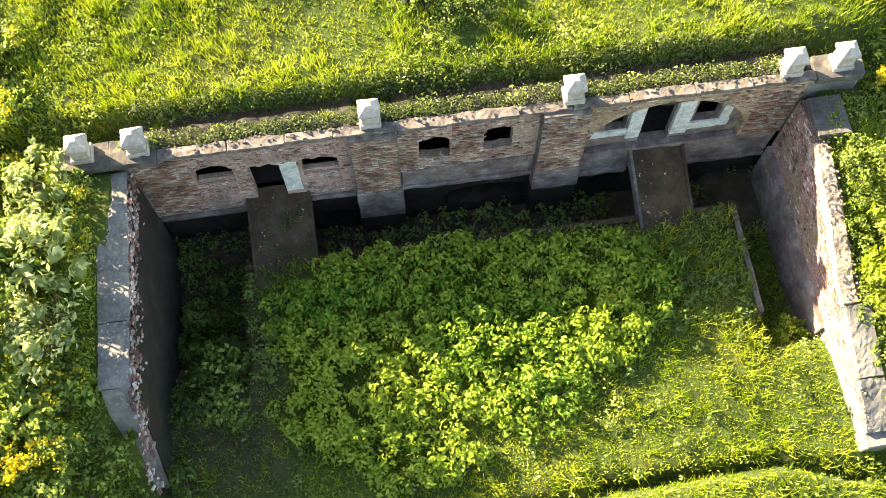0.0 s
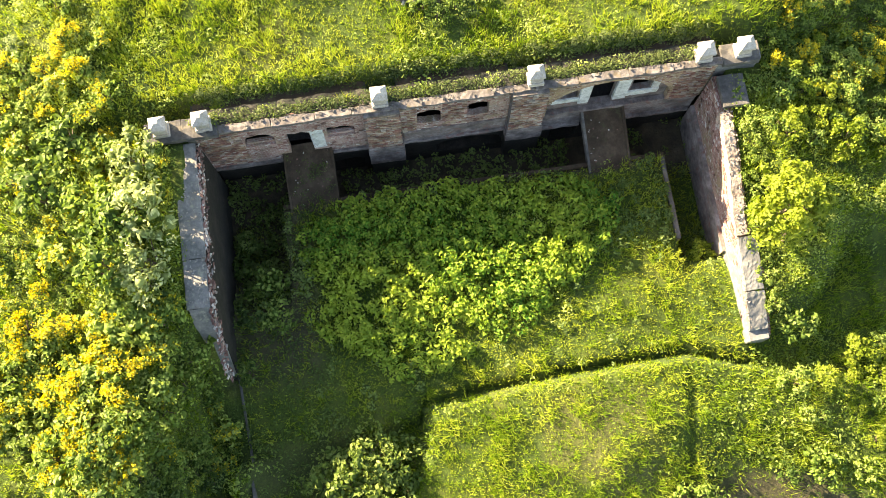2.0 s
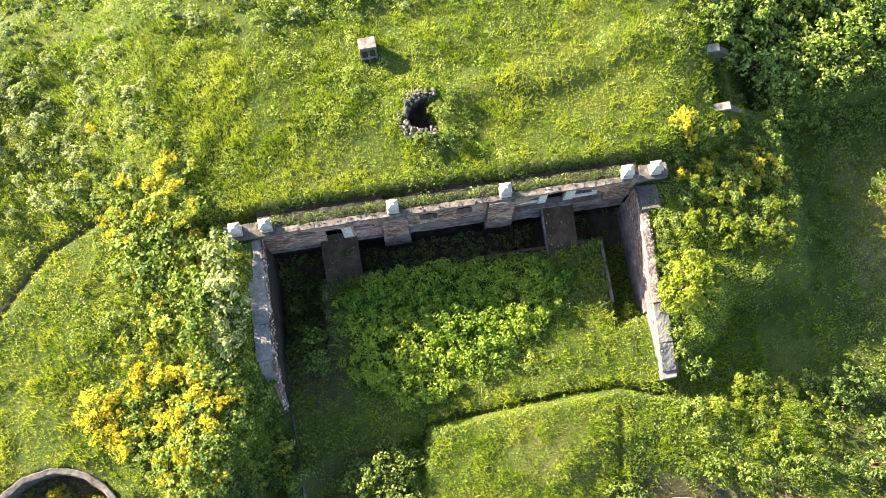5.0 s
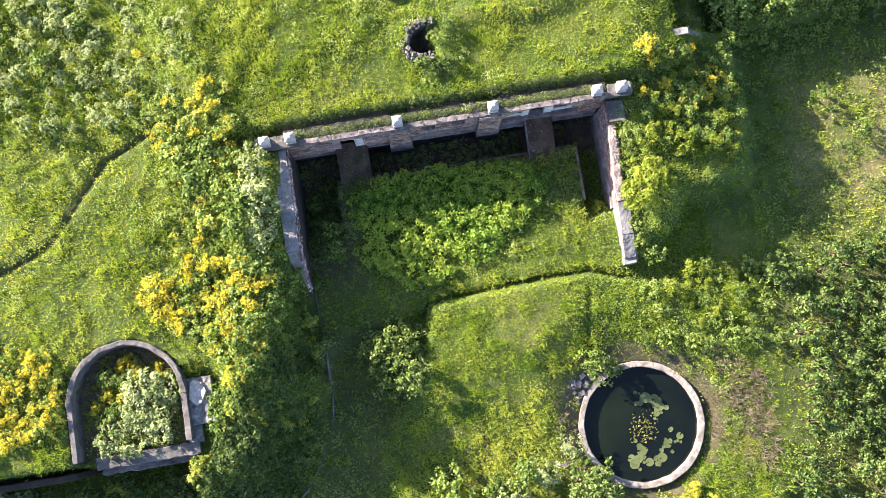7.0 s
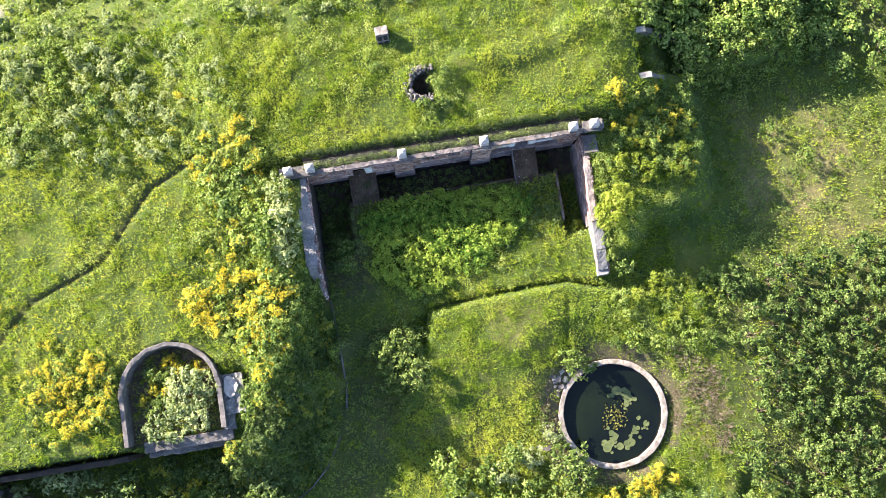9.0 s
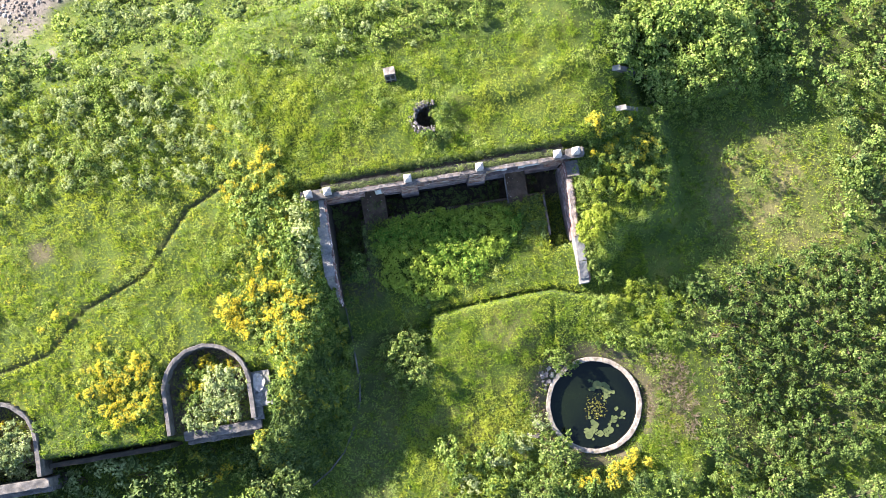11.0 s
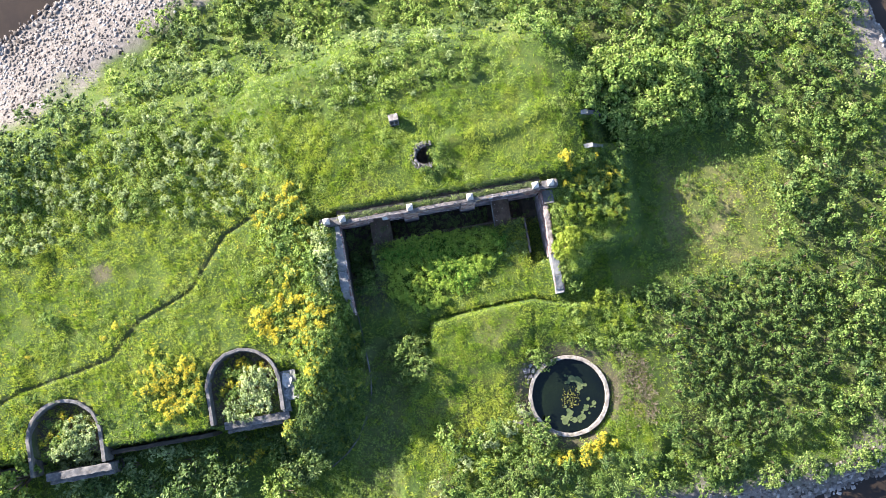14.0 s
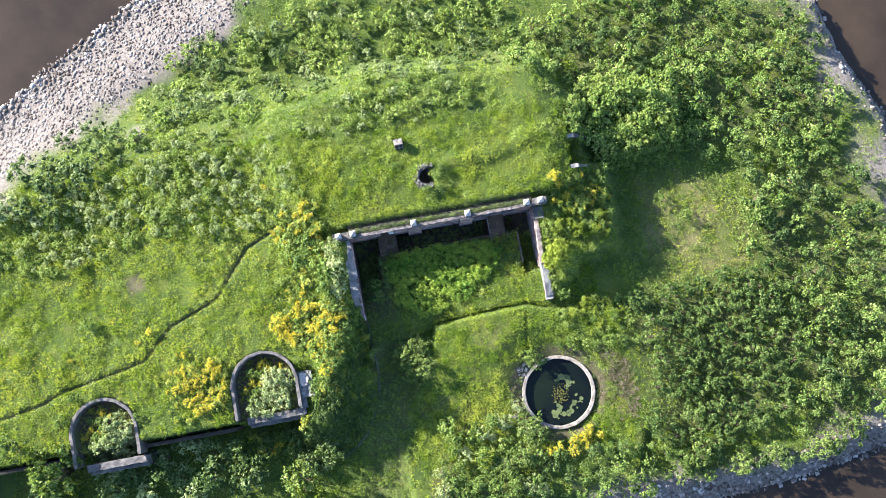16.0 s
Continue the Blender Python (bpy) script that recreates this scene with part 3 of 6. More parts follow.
for x0, x1, z0, z1 in ((-6.95, -5.66, 3.4, 4.16), (-3.12, -1.77, 3.3, 3.95)):
    part("brick_infill", add_box(bmesh.new(), x0, x1, FACE + 0.12, FACE + 0.32, z0, z1), BRICK, front, "recessed brick infill of a window")


def lower_wall(x):
    return spans_without(-1.9, 1.62, arched(x, 2.3, 5.7, -0.8, 0.1, 0.6) + arched(x, -3.15, -1.6, -1.2, -0.4, 0.4) + arched(x, 8.3, 9.8, -1.2, -0.2, 0.5))


# the ditch's shade is put into this wall's colour
part("lower_wall", sliced_wall("lower_wall", -9.1, 15.7, FACE + 0.12, FACE + 0.8, lower_wall, DAMP_SHADE, 0.16, 0.05, 5), None, front, "stained plaster wall above the ditch, darkened for the shade there")
for x0, x1, z in ((0.55, 5.8, 1.85), (-9.05, -5.5, 1.7), (-3.05, -1.25, 1.9), (7.65, 9.7, 1.1), (11.95, 15.5, 1.0)):
    ledge = cut_up(add_box(bmesh.new(), x0, x1, FACE - 0.14, FACE + 0.3, z - 0.28, z, 0.03), 0.4)
    part("ledge", roughen(ledge, 0.05, 2.0, int(x0 * 10)), PLASTER, front, "worn plaster ledge")
part("plaster_patch", roughen(cut_up(add_box(bmesh.new(), 7.62, 15.6, FACE + 0.02, FACE + 0.34, 0.9, 2.5, 0.02), 0.35), 0.06, 1.5, 3), PLASTER, front)

# whitewashed frames in the arch and beside the west door
for x0, x1, z0, z1, y0 in ((7.92, 9.45, 3.22, 3.64, 0.26), (9.4, 9.95, 3.0, 5.2, 0.22), (11.18, 11.84, 2.9, 5.3, 0.22), (11.84, 13.45, 3.1, 3.55, 0.24), (13.05, 13.45, 3.5, 4.55, 0.28), (-3.9, -3.25, 2.6, 4.88, -0.03)):
    frame_mesh = roughen(cut_up(add_box(bmesh.new(), x0, x1, FACE + y0, FACE + y0 + 0.2, z0, z1, 0.02), 0.3), 0.025, 3.0, int(x0 * 7))
    part("window_frame", frame_mesh, WHITEWASH, front, "peeling whitewashed surround")

# brick pilasters with plastered feet
BRICK_MESHES = []
for k in range(4):
    bm = add_box(bmesh.new(), -0.125, 0.125, -0.07, 0.0, -0.034, 0.034, 0.008)
    BRICK_MESHES.append(from_bm("brick", roughen(bm, 0.012, 9.0, k), None))


def brick_piece_material():
    m, t, b = nodes_of("brick_piece")
    info = t.nodes.new("ShaderNodeObjectInfo")
    col = ramp_node(t, info.outputs["Random"], [(0.0, (0.29, 0.125, 0.105)), (0.3, (0.40, 0.23, 0.17)), (0.55, (0.44, 0.33, 0.22)), (0.82, (0.60, 0.53, 0.46)), (1.0, (0.18, 0.11, 0.095))])
    grain = noise_node(t, 11, 5, 0.7, place_of(t))
    soot = ramp_node(t, noise_node(t, 0.9, 5, 0.65, place_of(t)), [(0.34, (0.3, 0.27, 0.26)), (0.58, (1, 1, 1))])
    col = mix_node(t, 0.85, col, soot, "MULTIPLY")
    col = mix_node(t, 0.6, col, ramp_node(t, grain, [(0.3, (0.35, 0.35, 0.35)), (0.6, (1, 1, 1))]), "MULTIPLY")
    t.links.new(col, b.inputs["Base Color"])
    b.inputs["Roughness"].default_value = 0.95
    bump_node(t, grain, 0.5, 0.02, b)
    return m


BRICK_PIECE = brick_piece_material()
for me in BRICK_MESHES:
    me.materials.append(BRICK_PIECE)


def lay_bricks(owner, x0, x1, z0, z1, y, rnd, share=1.0):
    z, row = z0 + 0.045, 0
    while z < z1 - 0.03:
        x = x0 + (0.14 if row % 2 else 0.0)
        while x < x1 - 0.1:
            if rnd.random() < share:
                b = new("brick", BRICK_MESHES[rnd.randrange(4)])
                b.parent = owner
                b.matrix_basis = pose(min(max(x + 0.13, x0 + 0.126), x1 - 0.126), y + rnd.uniform(-0.015, 0.03), z, 0, 0, rnd.uniform(-2, 2))
            x += 0.275
        z, row = z + 0.088, row + 1


def pilaster(x0, x1, low, seed):
    p = thing("pilaster", "projecting brick pilaster with a plastered foot", "pilaster", kind="structure")
    part("core", add_box(bmesh.new(), x0 + 0.02, x1 - 0.02, FACE - 0.32, FACE + 0.5, 2.2, 6.42), COPING, p)
    foot = roughen(cut_up(add_box(bmesh.new(), x0 - 0.06, x1 + 0.06, FACE - 0.42, FACE + 0.5, low, 2.24, 0.03), 0.4), 0.04, 1.6, seed)
    part("base", add_box(bmesh.new(), x0 - 0.02, x1 + 0.02, FACE - 0.36, FACE + 0.5, -1.9, low), DAMP_SHADE, p)
    part("foot", foot, PLASTER, p, "grey plastered foot")
    return p


RND = random.Random(4)
PILASTERS = [pilaster(-1.21, 0.52, 0.0, 1), pilaster(5.81, 7.57, 0.75, 2)]

# coping slabs and the small pillars on the parapet
coping = thing("parapet", "weathered stone parapet along the casemate front", "parapet", kind="structure")
x = -11.25
k = 0
while x < 17.5:
    w = min(RND.uniform(1.5, 2.5), 17.7 - x)
    wing = x < -9.0 or x > 15.4
    drop = RND.uniform(-0.05, 0.04) - (0.0 if wing else RND.uniform(0, 0.10))
    slab = cut_up(add_box(bmesh.new(), x + 0.004, x + w - 0.004, FACE - (0.25 if wing else 0.18) + RND.uniform(-0.04, 0.04), FACE + (0.75 if wing else 0.22), 6.3 if wing else 6.42, 6.66 + drop, 0.02), 0.25)
    slab_material = OLD if wing else COPING
    part("coping_stone", roughen(roughen(slab, 0.05, 2.2, k), 0.02, 7.0, k), slab_material, coping, "" if not wing else "smooth grey slab")
    x, k = x + w, k + 1
for x0, x1 in ((-11.25, -9.0), (15.72, 17.7)):
    part("wing_wall", roughen(cut_up(add_box(bmesh.new(), x0, x1, FACE + 0.02, FACE + 0.7, 3.0, 6.3), 0.5), 0.04, 1.3, int(x0)), CONCRETE, coping, "dark concrete wing of the parapet")
# broken brick ends along the inner rim of the parapet
verts, faces = [], []
for _ in range(80):
    cx, s = RND.uniform(-8.6, 15.4), RND.uniform(0.02, 0.055)
    m = pose(cx, FACE + RND.uniform(-0.1, 0.2), 6.62 + RND.uniform(-0.02, 0.06), RND.uniform(0, 30), RND.uniform(0, 30), RND.uniform(0, 180))
    i = len(verts)
    verts += [m @ Vector((a * s * 1.6, b * s, c * s * 0.6)) for c in (-1, 1) for a, b in ((-1, -1), (1, -1), (1, 1), (-1, 1))]
    faces += [tuple(i + q for q in f) for f in ((3, 2, 1, 0), (4, 5, 6, 7), (0, 1, 5, 4), (1, 2, 6, 5), (2, 3, 7, 6), (3, 0, 4, 7))]
tagged(part("rubble", mesh_of("rubble", verts, faces, OLD), None, coping), kind="stuff")


def parapet_pillar(x, y):
    p = thing("parapet_pillar", "short square stone pillar with a pyramid cap on the parapet", "pillar", x, y, 6.64, RND.uniform(-2, 2), "pillars on the parapet")
    part("plinth", roughen(add_box(bmesh.new(), -0.38, 0.38, -0.35, 0.35, -0.05, 0.2, 0.03), 0.02, 3, x), STONE, p)
    shaft = add_box(bmesh.new(), -0.31, 0.31, -0.28, 0.28, 0.2, 0.72, 0.02, 0.97)
    part("shaft", roughen(shaft, 0.015, 3, x), STONE, p)
    part("panel", add_box(bmesh.new(), -0.18, 0.18, -0.30, -0.26, 0.3, 0.62, 0.01), STONE, p)
    cap = bmesh.new()
    add_box(cap, -0.38, 0.38, -0.355, 0.355, 0.72, 0.88, 0.025)
    add_box(cap, -0.36, 0.36, -0.335, 0.335, 0.875, 1.12, 0.0, 0.25)
    part("cap", roughen(cap, 0.015, 3, x + 1), STONE, p, "pale pyramid cap")


for x in (-10.4, -8.48, -0.34, 6.94, 14.88, 16.75):
    parapet_pillar(x, FACE + 0.32)

# dark rooms behind the openings: plain boxes coloured dark for the unlit inside
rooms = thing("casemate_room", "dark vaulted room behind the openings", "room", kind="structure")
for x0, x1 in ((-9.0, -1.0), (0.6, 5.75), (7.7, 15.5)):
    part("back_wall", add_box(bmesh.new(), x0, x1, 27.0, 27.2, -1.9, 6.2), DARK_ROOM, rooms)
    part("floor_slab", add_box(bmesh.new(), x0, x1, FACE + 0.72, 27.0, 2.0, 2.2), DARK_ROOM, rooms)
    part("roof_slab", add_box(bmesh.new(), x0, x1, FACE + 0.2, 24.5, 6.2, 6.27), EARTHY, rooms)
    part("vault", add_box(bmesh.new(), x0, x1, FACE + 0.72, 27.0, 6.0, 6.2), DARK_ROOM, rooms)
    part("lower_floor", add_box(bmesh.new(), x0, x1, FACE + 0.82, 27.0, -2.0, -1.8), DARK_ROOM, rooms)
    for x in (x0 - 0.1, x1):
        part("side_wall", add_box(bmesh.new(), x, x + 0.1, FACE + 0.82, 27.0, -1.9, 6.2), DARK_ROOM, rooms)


def chip_material():
    m, t, b = nodes_of("brick_chip")
    island = t.nodes.new("ShaderNodeNewGeometry").outputs["Random Per Island"]
    col = ramp_node(t, island, [(0.0, (0.15, 0.085, 0.075)), (0.35, (0.30, 0.155, 0.13)), (0.62, (0.35, 0.245, 0.205)), (0.82, (0.48, 0.43, 0.39)), (1.0, (0.66, 0.63, 0.60))])
    soot = ramp_node(t, noise_node(t, 0.9, 5, 0.65, place_of(t)), [(0.34, (0.25, 0.22, 0.22)), (0.58, (1, 1, 1))])
    col = mix_node(t, 0.85, col, soot, "MULTIPLY")
    t.links.new(col, b.inputs["Base Color"])
    b.inputs["Roughness"].default_value = 0.95
    bump_node(t, noise_node(t, 20, 4, 0.7, place_of(t)), 0.5, 0.02, b)
    return m


CHIP = chip_material()


def chips(name, spots, low, high, flat, material, rnd):
    """Broken bricks and mortar bits, joined; each spot is a place and how it is turned."""
    verts, faces = [], []
    for p, (rx, ry, rz) in spots:
        a, b, c = (rnd.uniform(low, high) * k for k in flat)
        m = pose(*p, rx, ry, rz)
        i = len(verts)
        verts += [m @ Vector((u * a * rnd.uniform(0.6, 1), v * b * rnd.uniform(0.6, 1), w * c)) for w in (-1, 1) for u, v in ((-1, -1), (1, -1), (1, 1), (-1, 1))]
        faces += [tuple(i + q for q in f) for f in ((3, 2, 1, 0), (4, 5, 6, 7), (0, 1, 5, 4), (1, 2, 6, 5), (2, 3, 7, 6), (3, 0, 4, 7))]
    return mesh_of(name, verts, faces, material)


spots = []
for bay, x0, x1, y in ((west_bay, -9.0, -1.25, FACE), (middle_bay, 0.55, 5.75, FACE + 0.05), (east_arch, 7.6, 15.6, FACE)):
    for _ in range(800):
        x, z = RND.uniform(x0, x1), RND.uniform(1.9, 6.3)
        if any(lo + 0.06 < z < hi - 0.06 for lo, hi in bay(x)) and noise.noise(Vector((x * 0.9, z * 1.3, 3))) > -0.25:
            spots.append(((x, y + 0.015, z), (RND.uniform(-8, 8), RND.uniform(-4, 4), RND.uniform(-8, 8))))
tagged(part("brick_bits", chips("brick_bits", spots, 0.05, 0.15, (1.0, 0.35, 0.3), CHIP, RND), None, front), kind="stuff")

def side_profile(name, x0, x1, profile, base, material, step=0.35, jag=0.0, seed=0):
    """A wall along y whose top follows the profile of (y, z)."""
    ys = np.arange(profile[0][0], profile[-1][0] + 1e-6, step)
    zs = np.interp(ys, [p[0] for p in profile], [p[1] for p in profile])
    rnd = random.Random(seed)
    bm = bmesh.new()
    rows = []
    for y, z in zip(ys, zs):
        z += rnd.uniform(-jag, jag)
        low = z - 0.55 if base is None else base
        mids = [low + (z - low) * f for f in (0, 0.33, 0.66, 1)]
        rows.append([bm.verts.new((x0, y, v)) for v in mids] + [bm.verts.new((x1, y, v)) for v in mids[::-1]])
    for r, s in zip(rows, rows[1:]):
        for k in range(8):
            bm.faces.new((r[k], r[(k + 1) % 8], s[(k + 1) % 8], s[k]))
    bm.faces.new(rows[0][::-1])
    bm.faces.new(rows[-1])
    return bm


# west wing wall: concrete, stepping down to a sloped end
west = thing("wall_west", "grey concrete wing wall of the sunken court", "wall", kind="structure")
# the inner face takes the near-black plaster to hold its shade
part("wall_core", roughen(side_profile("core", -9.95, -8.95, [(11.7, 1.4), (12.0, 1.85), (14.4, 5.9), (22.5, 6.0)], -1.9, BRICK_SIDE, 0.35, 0.03), 0.05, 1.8, 2), DAMP_SHADE, west, "rough broken brick face")
for y0, y1 in ((14.45, 16.7), (16.705, 22.25)):
    part("cap_slab", roughen(roughen(cut_up(add_box(bmesh.new(), -10.1, -9.06, y0, y1, 5.96, 6.14, 0.02), 0.22), 0.05, 1.1, y0), 0.02, 6.0, 4), CONCRETE, west, "flat concrete capping")
slope_cap = side_profile("slope", -10.0, -9.0, [(11.9, 1.9), (14.25, 5.96), (14.5, 6.15)], 0.9, CONCRETE, 0.28)
part("slope_cap", roughen(slope_cap, 0.02, 1.5, 5), CONCRETE, west, "sloped concrete end of the wall")

# east wing wall: brick with a pale plinth, falling towards the open side
east = thing("wall_east", "broken red brick wing wall with a pale plastered foot", "wall", kind="structure")
EAST_TOP = [(10.05, 2.3), (11.7, 3.0), (14.7, 3.75), (19.2, 5.15), (22.5, 5.4)]
part("wall_core", roughen(side_profile("core", 15.65, 16.75, [(y, z - 0.32) for y, z in EAST_TOP], -1.9, BRICK_SIDE, 0.3, 0.02, 3), 0.04, 2.0, 7), BRICK_SIDE, east, "crumbling red brick face")
part("plinth", roughen(side_profile("plinth", 15.45, 15.75, [(14.5, 1.55), (22.4, 1.6)], -1.9, PLASTER, 0.3, 0.05, 4), 0.04, 1.6, 8), PLASTER, east, "grey plastered foot")
broken = side_profile("broken", 15.58, 16.1, [(y, z + 0.02) for y, z in EAST_TOP if 14.0 < y < 20.6] + [(20.6, 5.25)], None, RUBBLE, 0.25, 0.0, 5)
part("rubble_top", roughen(roughen(cut_up(broken, 0.12), 0.09, 1.1, 9), 0.03, 7.0, 3), RUBBLE, east, "sunlit broken masonry along the top")
for y0, y1 in ((10.3, 12.1), (12.105, 14.7)):
    bm = side_profile("cap", 15.62, 16.5, [(y0, np.interp(y0, *zip(*EAST_TOP)) + 0.08), (y1, np.interp(y1, *zip(*EAST_TOP)) + 0.08)], 1.0, CONCRETE, 0.25)
    part("cap_slab", roughen(roughen(cut_up(bm, 0.2), 0.05, 1.5, y0), 0.03, 6.0, 2), CONCRETE, east, "sloped concrete capping")
part("cap_slab", roughen(cut_up(add_box(bmesh.new(), 15.75, 17.0, 20.6, 22.2, 5.2, 5.48, 0.02), 0.5), 0.02, 1.5, 3), OLD, east, "flat concrete capping")
part("end_block", roughen(add_box(bmesh.new(), 15.55, 16.55, 9.8, 10.5, 1.0, 2.3, 0.04), 0.07, 2, 3), CONCRETE, east, "worn end stone")

# loose brick ends, mortar flecks and crumbled edges on both wing walls
spots = []
for _ in range(1300):
    y = RND.uniform(10.7, 22.3)
    top = float(np.interp(y, *zip(*EAST_TOP)))
    z = top - 0.15 - abs(RND.gauss(0, 1.5))
    if z > 1.6 and noise.noise(Vector((y * 1.1, z * 1.4, 8))) > -0.35:
        spots.append(((15.645, y, z), (RND.uniform(-6, 6), RND.uniform(-8, 8), 90 + RND.uniform(-8, 8))))
tagged(part("brick_bits", chips("brick_bits", spots, 0.04, 0.13, (1.0, 0.35, 0.3), CHIP, RND), None, east), kind="stuff")
spots = []
for _ in range(200):
    y = RND.uniform(10.4, 20.7)
    spots.append(((RND.uniform(15.58, 15.76 if y < 14.7 else 16.2), y, float(np.interp(y, *zip(*EAST_TOP))) + RND.uniform(-0.06, 0.05)), (RND.uniform(-30, 30), RND.uniform(-30, 30), RND.uniform(0, 180))))
tagged(part("rubble", chips("rubble", spots, 0.02, 0.07, (1.0, 0.7, 0.45), RUBBLE, RND), None, east), kind="stuff")
spots = []
for _ in range(520):
    y = RND.uniform(11.4, 22.2)
    top = float(np.interp(y, [11.4, 14.4, 22.6], [3.75, 6.0, 6.0]))
    x, z = (-8.93, top - abs(RND.gauss(0, 0.45))) if RND.random() < 0.5 else (RND.uniform(-9.12, -8.93), top + RND.uniform(-0.02, 0.1))
    spots.append(((x, y, z), (RND.uniform(-25, 25), RND.uniform(-25, 25), 90 + RND.uniform(-30, 30))))
tagged(part("brick_bits", chips("brick_bits", spots, 0.04, 0.14, (1.0, 0.45, 0.35), CHIP, RND), None, west), kind="stuff")
spots = [((RND.uniform(-10.0, -9.1), RND.uniform(14.5, 21), 6.14), (RND.uniform(-10, 10), RND.uniform(-10, 10), RND.uniform(0, 180))) for _ in range(160)]
tagged(part("flakes", chips("flakes", spots, 0.02, 0.07, (1.0, 0.7, 0.3), RIM, RND), None, west), kind="stuff")

# retaining wall of the terrace and the two bridges
terrace = thing("terrace_wall", "thin concrete retaining wall beside the ditch", "wall", kind="structure")
part("long_side", roughen(cut_up(add_box(bmesh.new(), -5.9, 13.62, 19.86, 20.1, -1.9, 1.44, 0.02), 0.6), 0.03, 1.4, 1), EARTHY, terrace)
part("short_side", roughen(cut_up(add_box(bmesh.new(), 13.36, 13.6, 15.5, 19.86, -1.9, 1.44, 0.02), 0.6), 0.03, 1.4, 2), OLD, terrace)


def bridge(x0, x1, name_label):
    b = thing("foot_bridge", name_label, "bridge", group="bridges over the ditch")
    bm = bmesh.new()
    ys, zs = np.linspace(19.5, FACE + 0.36, 7), np.linspace(1.4, 2.4, 7)
    rows = [[bm.verts.new(p) for p in ((x0, y, z - 0.35), (x1, y, z - 0.35), (x1, y, z), ((x0 + x1) / 2, y, z + 0.04), (x0, y, z))] for y, z in zip(ys, zs)]
    for r, s in zip(rows, rows[1:]):
        for k in range(5):
            bm.faces.new((r[k], r[(k + 1) % 5], s[(k + 1) % 5], s[k]))
    bm.faces.new(rows[0][::-1]), bm.faces.new(rows[-1])
    part("deck", roughen(cut_up(bm, 0.5), 0.04, 1.5, x0), EARTHY, b)
    spots = []
    for _ in range(26):
        f = RND.random()
        spots.append(((RND.uniform(x0 + 0.1, x1 - 0.1), 19.6 + (FACE - 19.4) * f, 1.45 + 0.95 * f), (RND.uniform(20, 70), RND.uniform(-20, 20), RND.uniform(0, 180))))
    tagged(part("litter", chips("litter", spots, 0.015, 0.05, (1, 1, 0.5), CHIP, RND), None, b), kind="stuff")
    for x in (x0 - 0.1, x1 - 0.02):
        bm = bmesh.new()
        rows = [[bm.verts.new(p) for p in ((x, y, z - 0.5), (x + 0.12, y, z - 0.5), (x + 0.12, y, z + 0.06), (x, y, z + 0.06))] for y, z in zip(ys, zs)]
        for r, s in zip(rows, rows[1:]):
            for k in range(4):
                bm.faces.new((r[k], r[(k + 1) % 4], s[(k + 1) % 4], s[k]))
        bm.faces.new(rows[0][::-1]), bm.faces.new(rows[-1])
        part("kerb", roughen(bm, 0.015, 2, x), OLD if x == 9.65 else EARTHY, b, "narrow concrete kerb")


bridge(-5.45, -3.15, "earth-covered concrete bridge to the west door")
bridge(9.75, 11.75, "stained concrete bridge to the arch door")


# ---- gun pits, pond, chimney, well, side entrance ----
def arc_wall(r0, r1, z0, z1, a0, a1, steps, wave=0.0):
    bm = bmesh.new()
    rows = []
    closed = abs(a1 - a0) >= 359.9
    for k in range(steps + (0 if closed else 1)):
        a = radians(a0 + (a1 - a0) * k / steps)
        j = wave * math.sin(5 * a)
        rows.append([bm.verts.new((r * math.cos(a), r * math.sin(a), z)) for r, z in ((r0, z0), (r1, z0), (r1, z1 - 0.04 + j), (r1 - 0.05, z1 + j), (r0 + 0.05, z1 + j), (r0, z1 - 0.04 + j))])
    pairs = list(zip(rows, rows[1:] + rows[:1])) if closed else list(zip(rows, rows[1:]))
    for r, s in pairs:
        for k in range(6):
            bm.faces.new((r[k], r[(k + 1) % 6], s[(k + 1) % 6], s[k]))
    if not closed:
        bm.faces.new(rows[0][::-1]), bm.faces.new(rows[-1])
    return bm


